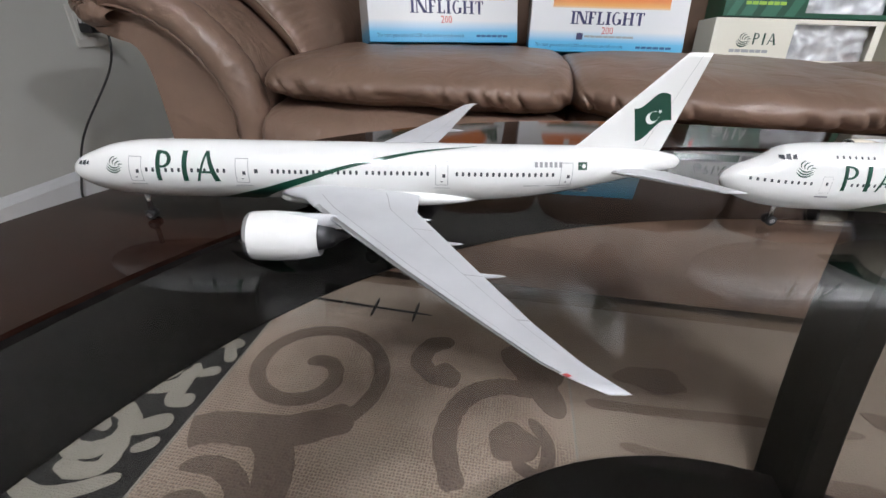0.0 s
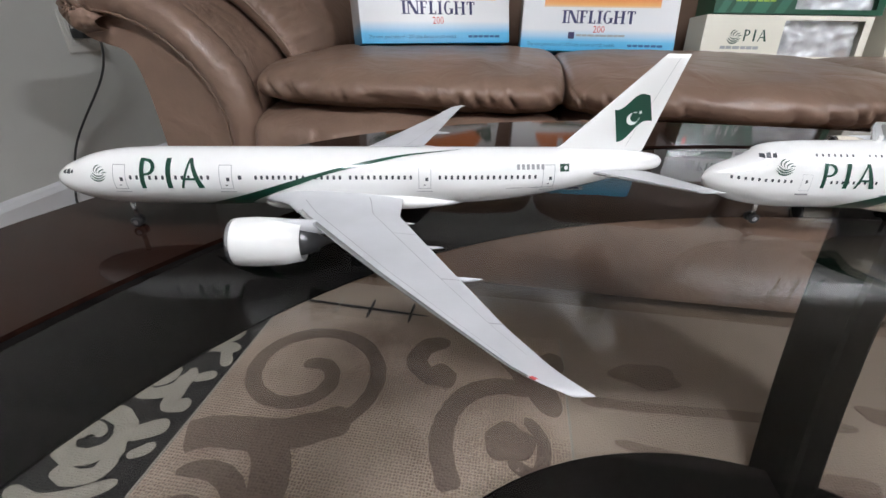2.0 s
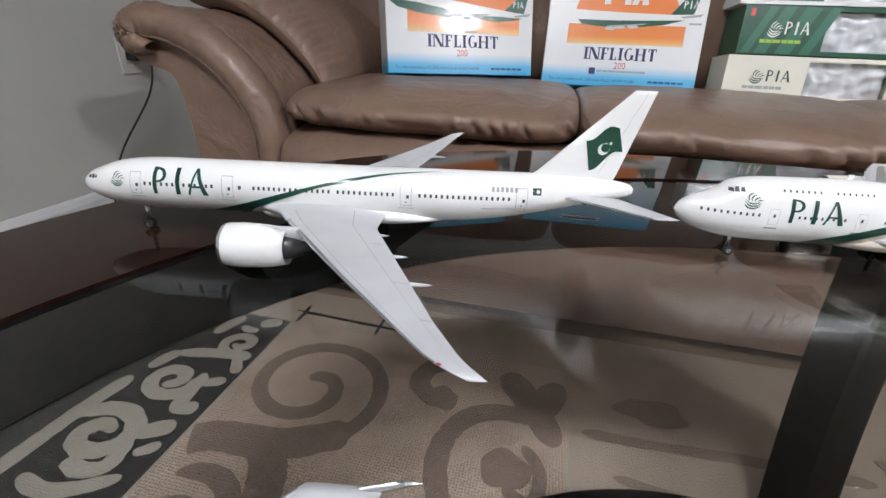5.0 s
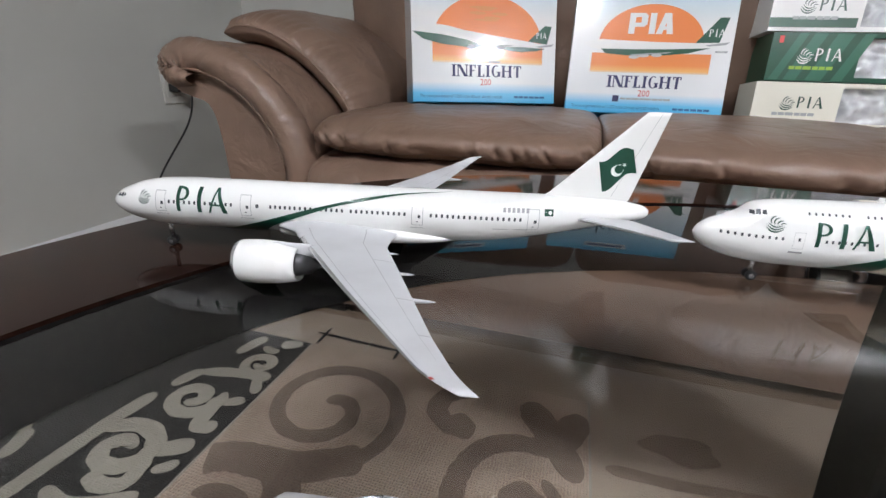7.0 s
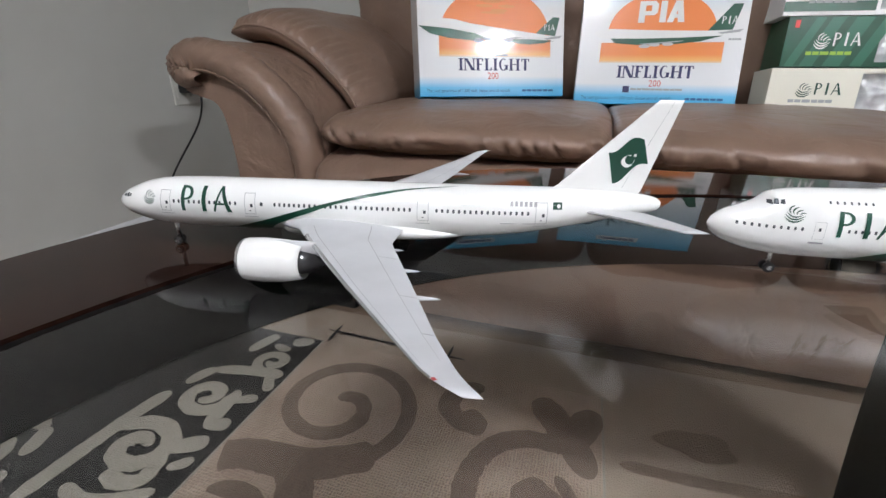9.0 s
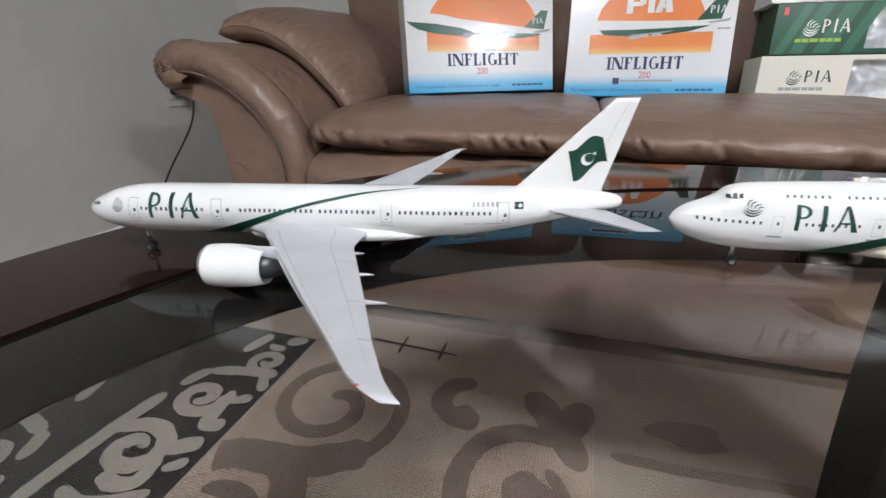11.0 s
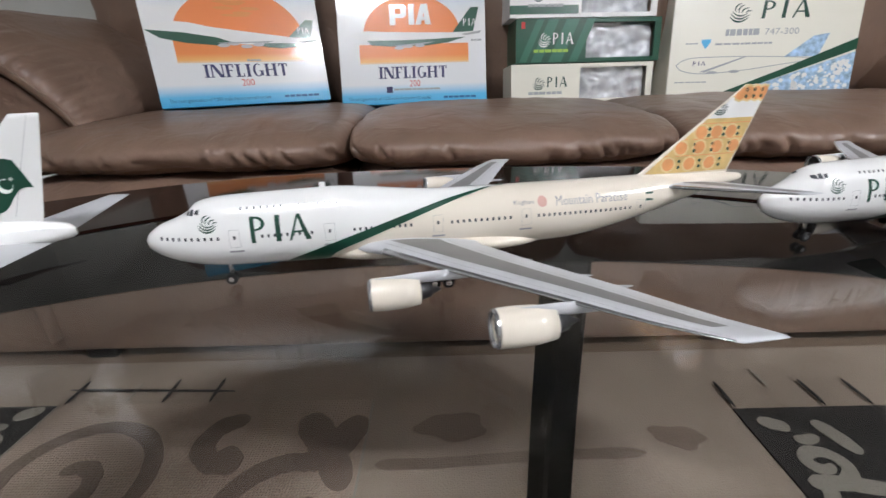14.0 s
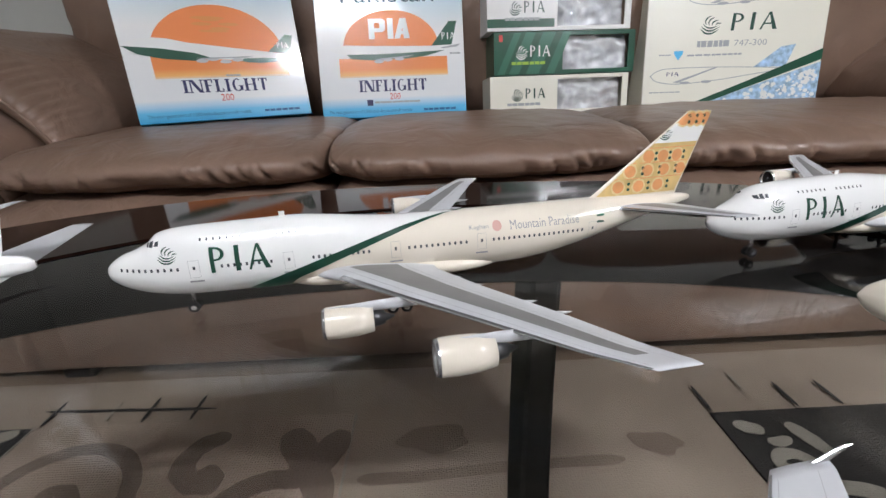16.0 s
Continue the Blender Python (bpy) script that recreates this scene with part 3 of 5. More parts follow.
motif("comma", smooth_path([(-0.060, 0.608), (-0.098, 0.590), (-0.110, 0.550), (-0.085, 0.522), (-0.058, 0.524)], 24), 0.036, M_rugbrown, 0.2)
blob("comma_head", -0.066, 0.522, 0.030, 0.026, M_rugbrown)
motif("scroll", smooth_path([(-0.020, 0.33), (-0.042, 0.39), (-0.040, 0.445), (-0.015, 0.492), (0.030, 0.516), (0.085, 0.518)], 40), 0.034, M_rugbrown, 0.05, 0.6)
motif("leaf", smooth_path([(0.036, 0.612), (0.058, 0.580), (0.090, 0.535), (0.122, 0.470)], 20), 0.052, M_rugbrown, 0.35, 0.2, 0.0004)
motif("leaf", smooth_path([(0.128, 0.606), (0.112, 0.570), (0.095, 0.535), (0.080, 0.510)], 20), 0.050, M_rugbrown, 0.35, 0.3, 0.0008)
blob("scroll_eye", 0.052, 0.415, 0.036, 0.032, M_rugbrown)
motif("scroll", smooth_path([(0.052, 0.385), (0.09, 0.37), (0.10, 0.42), (0.075, 0.46)], 24), 0.02, M_rugbrown, 0.2)
# marks on the grey panel
blob("patch", 0.275, 0.580, 0.056, 0.030, M_rugmid, 0, 0.18)
motif("brush_line", smooth_path([(0.162, 0.510), (0.26, 0.511), (0.40, 0.520), (0.56, 0.522)], 20), 0.020, M_rugmid, 0.1)
motif("brush_line", smooth_path([(0.20, 0.44), (0.34, 0.425), (0.52, 0.43)], 20), 0.016, M_rugmid, 0.1)
blob("patch", 0.47, 0.40, 0.06, 0.03, M_rugmid, 15, 0.2)
blob("patch", 0.62, 0.55, 0.04, 0.022, M_rugmid, -10, 0.2)
# pale rule between the panels, dark lattice rules along the far strip
part("pale_rule", box_bm(0.1382, 0.1418, -0.95, 0.648, RUG_TOP - 0.002, RUG_TOP + 0.0008), M_rugcream, rug)
part("pale_rule", box_bm(-0.4158, -0.4122, -0.95, 0.648, RUG_TOP - 0.002, RUG_TOP + 0.0008), M_rugcream, rug)
motif("lattice_rule", [(-0.425 + 0.31 * i / 8, 0.688 - 0.012 * i / 8) for i in range(9)], 0.006, M_rugdark)
for x in (-0.405, -0.233, -0.149):
    motif("lattice_tick", [(x, 0.712 - 0.062 * i / 6) for i in range(7)], 0.006, M_rugdark, lift=0.0004)
for x in (0.744, 0.893, 0.970):
    motif("lattice_tick", [(x, 0.672 - 0.064 * i / 6) for i in range(7)], 0.006, M_rugdark, lift=0.0004)
for x in (-0.30, 0.83):
    motif("pale_tick", [(x, 0.705 - 0.05 * i / 6) for i in range(7)], 0.005, M_rugcream)


def scroll_panel(ox, oy, flip):
    """Cream foliage scrolls of a charcoal panel, repeated down its length."""
    def q(pts):
        return [(ox + flip * x, oy + y) for x, y in pts]

    motif("cream_scroll", q(smooth_path([(0.0, -0.02), (0.004, 0.06), (0.010, 0.14), (0.022, 0.21)], 24)), 0.0284, M_rugcream, 0.15)
    motif("cream_scroll", q(spiral(0.076, 0.100, 0.008, 0.062, 1.35, 30, 0.82)), 0.0284, M_rugcream, 0.06, 0.4, 0.0004)
    motif("cream_stem", q(smooth_path([(0.125, 0.105), (0.135, 0.06), (0.105, 0.045), (0.075, 0.055)], 20)), 0.0249, M_rugcream, 0.15, 0.3, 0.0008)
    motif("cream_leaf", q(smooth_path([(0.125, 0.112), (0.150, 0.128), (0.172, 0.140)], 12)), 0.0310, M_rugcream, 0.4)
    motif("cream_scroll", q(spiral(0.092, 0.222, 0.006, 0.050, 1.4, 250, 0.9)), 0.0249, M_rugcream, 0.06, 0.4, 0.0006)
    motif("cream_stem", q(smooth_path([(0.135, 0.235), (0.140, 0.195), (0.150, 0.172), (0.178, 0.178)], 20)), 0.0284, M_rugcream, 0.2, 0.3, 0.0008)
    motif("cream_stem", q(smooth_path([(0.052, 0.283), (0.100, 0.296), (0.150, 0.305), (0.182, 0.304)], 20)), 0.0249, M_rugcream, 0.2, 0.3)
    motif("cream_scroll", q(spiral(0.142, 0.336, 0.005, 0.040, 1.3, 200, 0.85)), 0.0198, M_rugcream, 0.06, 0.4, 0.0004)
    motif("cream_stem", q(smooth_path([(0.160, 0.300), (0.172, 0.280), (0.184, 0.262)], 12)), 0.0198, M_rugcream, 0.3, 0.3, 0.0006)
    motif("cream_leaf", q(smooth_path([(0.072, 0.350), (0.082, 0.385), (0.094, 0.415)], 12)), 0.0267, M_rugcream, 0.4)
    motif("cream_leaf", q(smooth_path([(0.138, 0.402), (0.158, 0.410), (0.178, 0.418)], 12)), 0.0267, M_rugcream, 0.45)
    motif("cream_leaf", q(smooth_path([(0.030, 0.235), (0.040, 0.265), (0.052, 0.285)], 12)), 0.0249, M_rugcream, 0.4)
    motif("cream_leaf", q(smooth_path([(0.148, 0.225), (0.165, 0.236), (0.180, 0.240)], 12)), 0.0198, M_rugcream, 0.4)
    motif("cream_stem", q(smooth_path([(0.040, 0.020), (0.080, 0.010), (0.120, 0.020), (0.168, 0.050)], 16)), 0.0224, M_rugcream, 0.2, 0.3)
    motif("cream_leaf", q(smooth_path([(0.150, 0.085), (0.165, 0.095), (0.176, 0.108)], 12)), 0.0181, M_rugcream, 0.4)
    motif("cream_leaf", q(smooth_path([(0.110, 0.385), (0.130, 0.378), (0.148, 0.380)], 12)), 0.0181, M_rugcream, 0.45)


for oy in (0.22, -0.26, -0.74):
    scroll_panel(-0.608, oy, 1)
    scroll_panel(-0.648, oy - 0.2, -1)
for oy in (0.16, -0.32):
    scroll_panel(0.938, oy, -1)
    scroll_panel(0.952, oy - 0.02, 1)


# ---- coffee table ----
GX, GY, GA, GB = 0.290, -0.020, 0.455, 0.450
OX, OY, OA, OB = 0.290, -0.020, 0.402, 0.298
table = thing("coffee_table", pose(0, 0, 0), "dark mahogany coffee table with rounded corners and glass inset", "table")


def ring_slab(outer, inner, z0, z1, n=160):
    """A slab between two closed outlines given as functions of the angle."""
    bm = bmesh.new()
    rows = []
    for k in range(n):
        a = 2 * math.pi * k / n
        o, i = outer(a), inner(a)
        rows.append([bm.verts.new((*o, z0)), bm.verts.new((*o, z1)), bm.verts.new((*i, z1)), bm.verts.new((*i, z0))])
    for k in range(n):
        a, b = rows[k], rows[(k + 1) % n]
        for j in range(4):
            bm.faces.new((a[j], a[(j + 1) % 4], b[(j + 1) % 4], b[j]))
    bmesh.ops.recalc_face_normals(bm, faces=bm.faces)
    return bm


def square_outline(a):
    c, s = math.cos(a), math.sin(a)
    k = (abs(c / 0.555) ** 2.5 + abs(s / 0.545) ** 2.5) ** (-1 / 2.5)
    return (GX + c * k, GY + s * k)


def ell(cx, cy, ra, rb, p=2.0):
    def f(a):
        c, s = math.cos(a), math.sin(a)
        return (cx + ra * math.copysign(abs(c) ** (2 / p), c), cy + rb * math.copysign(abs(s) ** (2 / p), s))
    return f


part("rim", ring_slab(square_outline, ell(GX, GY, GA + 0.008, GB + 0.008), TABLE - 0.045, TABLE + 0.001), M_rim, table)
part("seal", ring_slab(ell(GX, GY, GA + 0.0078, GB + 0.0078), ell(GX, GY, GA + 0.0003, GB + 0.0003), TABLE - 0.012, TABLE - 0.0012), M_ledge, table, "thin black seal round the glass")
part("ledge", ring_slab(ell(GX, GY, GA + 0.0024, GB + 0.0024), ell(OX, OY, OA, OB, 2.2), TABLE - 0.0066, TABLE - 0.0052), M_ledge, table)
glass = bmesh.new()
lathe(glass, [(TABLE - 0.007, 1.0), (TABLE, 1.0)], 160, "z")
bmesh.ops.scale(glass, vec=(GA, GB, 1), verts=glass.verts)
bmesh.ops.translate(glass, vec=(GX, GY, 0), verts=glass.verts)
bmesh.ops.recalc_face_normals(glass, faces=glass.faces)
g = part("glass_top", glass, M_glass, table, "clear glass inset of the table top")
g.visible_shadow = False


def leg_bm(top, bottom, w, d):
    """A flat leg that leans from the ledge down to the base plate."""
    bm = bmesh.new()

    def f(u, v):
        c = Vector(top).lerp(Vector(bottom), v)
        c += Vector((0, 0.012 * math.sin(math.pi * v), 0))
        a = 2 * math.pi * u
        return c + Vector((w * math.copysign(min(1.0, abs(math.cos(a)) * 1.3), math.cos(a)), d * math.copysign(min(1.0, abs(math.sin(a)) * 1.3), math.sin(a)), 0))

    grid_bm(bm, f, 24, 14, close_u=True)
    bmesh.ops.recalc_face_normals(bm, faces=bm.faces)
    return bm


for top, bottom in (((0.405, 0.485, TABLE - 0.012), (0.380, 0.385, 0.02)), ((0.08, -0.46, TABLE - 0.012), (0.10, -0.36, 0.02)), ((0.60, -0.40, TABLE - 0.012), (0.56, -0.32, 0.02))):
    part("leg", leg_bm(top, bottom, 0.017, 0.040), M_ledge, table, "dark flat leaning leg")
base = bmesh.new()
lathe(base, [(0.012, 0.98), (0.018, 1.0), (0.040, 1.0), (0.050, 0.985)], 96, "z")
bmesh.ops.scale(base, vec=(0.42, 0.43, 1), verts=base.verts)
bmesh.ops.translate(base, vec=(0.29, -0.02, 0), verts=base.verts)
part("base_plate", base, M_ledge, table, "dark oval base plate on the rug")


# ---- model airliners ----
M_rose = mat("faded_rose_print", (0.62, 0.36, 0.30), 0.4)

class Hull:
    """A fuselage by stations of (s, bottom, top, half width, height of the widest point), in metres of the real machine."""

    def __init__(self, stations, k):
        self.k = k
        self.rows = np.array(smooth_path(stations, 260))
        self.length = stations[-1][0]

    def ring(self, s):
        return [float(np.interp(s, self.rows[:, 0], self.rows[:, c])) for c in (1, 2, 3, 4)]

    def side(self, s, z, out=0.03, sign=-1):
        """A place on the skin of one side, in metres of the model."""
        b, t, w, c = self.ring(s)
        h = (t - c) if z > c else (c - b)
        q = max(0.0, 1 - ((z - c) / max(h, 1e-3)) ** 2)
        return Vector((s, sign * (w * math.sqrt(q) + out), z + out * (z - c) / max(h, 1e-3) * 0.9)) * self.k

    def mesh(self, s0, s1, n, seg=56):
        bm = bmesh.new()

        def f(u, v):
            s = s0 + (s1 - s0) * v
            b, t, w, c = self.ring(s)
            a = 2 * math.pi * u
            z = c + (math.sin(a) * (t - c) if math.sin(a) > 0 else math.sin(a) * (c - b))
            return Vector((s, w * math.cos(a), z)) * self.k

        grid_bm(bm, f, seg, n, close_u=True)
        return bm


def decal(hull, polys, name, material, parent, label="", out=0.03, sign=-1, fine=1):
    bm = bmesh.new()
    for poly in polys:
        if len(poly) == 4 and fine > 1:
            p = [np.array(q) for q in poly]
            grid_bm(bm, lambda u, v: hull.side(*((p[0] * (1 - u) + p[1] * u) * (1 - v) + (p[3] * (1 - u) + p[2] * u) * v), out, sign), fine, fine)
        else:
            add_flat(bm, [poly], lambda a, b: hull.side(a, b, out, sign))
    return part(name, bm, material, parent, label)


def airfoil(v):
    """Upper and lower half thickness along the chord, 1 at the thickest."""
    return 1.4845 * math.sqrt(max(v, 0)) * 2 - 0.63 * v * 2 - 1.758 * v * v * 2 + 1.4215 * v ** 3 * 2 - 0.5075 * v ** 4 * 2


class Wing:
    """Sections of (distance out, leading edge s, chord, height, thickness), in metres of the real machine."""

    def __init__(self, sections, k, sign, upright=False):
        self.rows, self.k, self.sign, self.upright = np.array(sections, float), k, sign, upright

    def at(self, u, v, up, out=0.0):
        y = self.rows[0, 0] + (self.rows[-1, 0] - self.rows[0, 0]) * u
        le, ch, z, th = (float(np.interp(y, self.rows[:, 0], self.rows[:, c])) for c in (1, 2, 3, 4))
        h = th * 0.5 * airfoil(v) / 1.0
        d = (h * (1.15 if up > 0 else 0.85) + out) * up
        if self.upright:
            return Vector((le + ch * v, d, y)) * self.k
        return Vector((le + ch * v, self.sign * y, z + d)) * self.k

    def mesh(self, nu=30, nv=16):
        bm = bmesh.new()

        def f(u, w):
            v = abs(2 * w - 1)
            v = v * v if v < 1 else 1.0
            return self.at(u, v, 1 if w >= 0.5 else -1)

        rows = grid_bm(bm, f, nu, nv * 2)
        for r in (rows[0], rows[-1]):
            bm.faces.new(r)
        bmesh.ops.remove_doubles(bm, verts=bm.verts, dist=1e-6)
        bmesh.ops.recalc_face_normals(bm, faces=bm.faces)
        return bm

    def patch(self, u0, u1, v0, v1, nu=16, nv=5, up=1, out=0.03, v0b=None, v1b=None):
        bm = bmesh.new()
        v0b, v1b = v0 if v0b is None else v0b, v1 if v1b is None else v1b

        def f(a, b):
            lo, hi = v0 + (v0b - v0) * a, v1 + (v1b - v1) * a
            return self.at(u0 + (u1 - u0) * a, lo + (hi - lo) * b, up, out)

        grid_bm(bm, f, nu, nv)
        return bm

    def nose_strip(self, u0, u1, v=0.06, out=0.03, nu=30):
        """A strip wrapped round the leading edge."""
        bm = bmesh.new()

        def f(a, b):
            q = 2 * b - 1
            p = self.at(u0 + (u1 - u0) * a, v * q * q, 1 if q >= 0 else -1, out)
            return p + Vector((-out * self.k * (1 - abs(q)), 0, 0))

        grid_bm(bm, f, nu, 8)
        return bm


def engine(parent, k, s, y, z, length, r, sign, white, lip_metal, wing_z, pylon_len, core=True):
    at = (s * k, sign * y * k, z * k)
    bm = bmesh.new()
    lathe(bm, [(0.10 * length * k, 0.80 * r * k), (0.02 * length * k, 0.86 * r * k), (0.0, 0.92 * r * k), (0.02 * length * k, 0.955 * r * k), (0.10 * length * k, 1.0 * r * k), (0.35 * length * k, 1.03 * r * k), (0.7 * length * k, 0.98 * r * k), (length * k, 0.82 * r * k), (length * k, 0.74 * r * k), (0.8 * length * k, 0.72 * r * k)], 36, "x", at)
    nac = part("engine", bm, white, parent, smooth=True)
    bm = bmesh.new()
    lathe(bm, [(0.055 * length * k, 0.79 * r * k), (0.018 * length * k, 0.845 * r * k), (-0.012 * length * k, 0.92 * r * k), (0.015 * length * k, 0.965 * r * k), (0.055 * length * k, 0.992 * r * k)], 36, "x", at, cap=False)
    part("inlet_lip", bm, lip_metal, nac, "bare metal ring at the engine inlet" if lip_metal is M_silver else "", smooth=True)
    bm = bmesh.new()
    lathe(bm, [(0.095 * length * k, 0.80 * r * k), (0.098 * length * k, 0.20 * r * k), (0.05 * length * k, 0.12 * r * k), (0.02 * length * k, 0.01 * r * k)], 24, "x", at, cap=False)
    part("fan", bm, M_darkmetal, nac, "dark fan disc inside the engine", smooth=False)
    bm = bmesh.new()
    lathe(bm, [(0.8 * length * k, 0.60 * r * k), (1.0 * length * k, 0.58 * r * k), (1.22 * length * k, 0.42 * r * k), (1.22 * length * k, 0.30 * r * k), (1.42 * length * k, 0.05 * r * k)], 24, "x", at)
    part("exhaust", bm, M_darkmetal, nac, "dark metal exhaust cone", smooth=True)
    # pylon
    bm = bmesh.new()
    top0, n = z + 0.95 * r, 10
    L = pylon_len

    def f(u, v):
        a = 2 * math.pi * u
        x = s + length * 0.12 + L * v
        mid = top0 + (wing_z - top0) * (0.25 + 0.75 * v ** 0.8)
        hgt = 0.10 + 0.55 * math.sin(min(1.0, v * 1.5) * math.pi / 2) * (r / 1.9)
        wid = 0.05 + 0.25 * math.sin(math.pi * min(1, 0.05 + v * 0.85)) * (r / 1.9)
        return Vector((x, sign * y + wid * math.cos(a), mid + hgt * math.sin(a) - hgt * 0.5)) * k

    rows = grid_bm(bm, f, 14, n, close_u=True)
    bmesh.ops.recalc_face_normals(bm, faces=bm.faces)
    part("pylon", bm, M_wing, parent, smooth=True)
    return nac


def bogie(parent, k, s, y, axles, wheel_r, track, top, name="main_gear"):
    gear = part(name, tube_bm([(s * k, y * k, top * k), (s * k, y * k, wheel_r * 1.1 * k)], 0.24 * k, 10), M_silver if name == "nose_gear" else M_darkmetal, parent, smooth=True)
    if len(axles) > 1:
        part("beam", tube_bm([((s + axles[0]) * k, y * k, wheel_r * k), ((s + axles[-1]) * k, y * k, wheel_r * k)], 0.2 * k, 8), M_darkmetal, gear)
    for a in axles:
        for d in (-track, track):
            bm = bmesh.new()
            w = 0.24 * (wheel_r / 0.65) * k
            lathe(bm, [(-w, 0.55 * wheel_r * k), (-w, 0.86 * wheel_r * k), (-0.6 * w, 0.99 * wheel_r * k), (0.6 * w, 0.99 * wheel_r * k), (w, 0.86 * wheel_r * k), (w, 0.55 * wheel_r * k)], 20, "y", ((s + a) * k, (y + d) * k, wheel_r * k))
            part("tyre", bm, M_tyre, gear, smooth=True)
            bm = bmesh.new()
            lathe(bm, [(-w * 1.02, 0.1 * wheel_r * k), (-w * 1.02, 0.5 * wheel_r * k), (w * 1.02, 0.5 * wheel_r * k), (w * 1.02, 0.1 * wheel_r * k)], 16, "y", ((s + a) * k, (y + d) * k, wheel_r * k))
            part("hub", bm, M_silver, gear, "pale metal wheel hub")
    return gear


def small_flag(s, z, w, h):
    return [rect(s, s + w, z, z + h)]


def window_row(hull, spans, z, name, parent, sign, w=0.25, h=0.40, step=0.62, rise=0.0):
    polys = []
    for a, b in spans:
        n = max(1, int(round((b - a) / step)))
        for i in range(n + 1):
            s = a + (b - a) * i / n
            zz = z + rise * s
            polys.append([(s - w / 2, zz - h * 0.36), (s - w * 0.2, zz - h / 2), (s + w * 0.2, zz - h / 2), (s + w / 2, zz - h * 0.36), (s + w / 2, zz + h * 0.36), (s + w * 0.2, zz + h / 2), (s - w * 0.2, zz + h / 2), (s - w / 2, zz + h * 0.36)])
    ob = decal(hull, polys, name, M_windowdark, parent, "row of small dark printed cabin windows", 0.028, sign)
    return tagged(ob, kind="stuff")


def door_outline(s, z0, z1, w, t=0.05):
    return [rect(s - w / 2, s - w / 2 + t, z0, z1), rect(s + w / 2 - t, s + w / 2, z0, z1), rect(s - w / 2 + t, s + w / 2 - t, z0, z0 + t), rect(s - w / 2 + t, s + w / 2 - t, z1 - t, z1)]


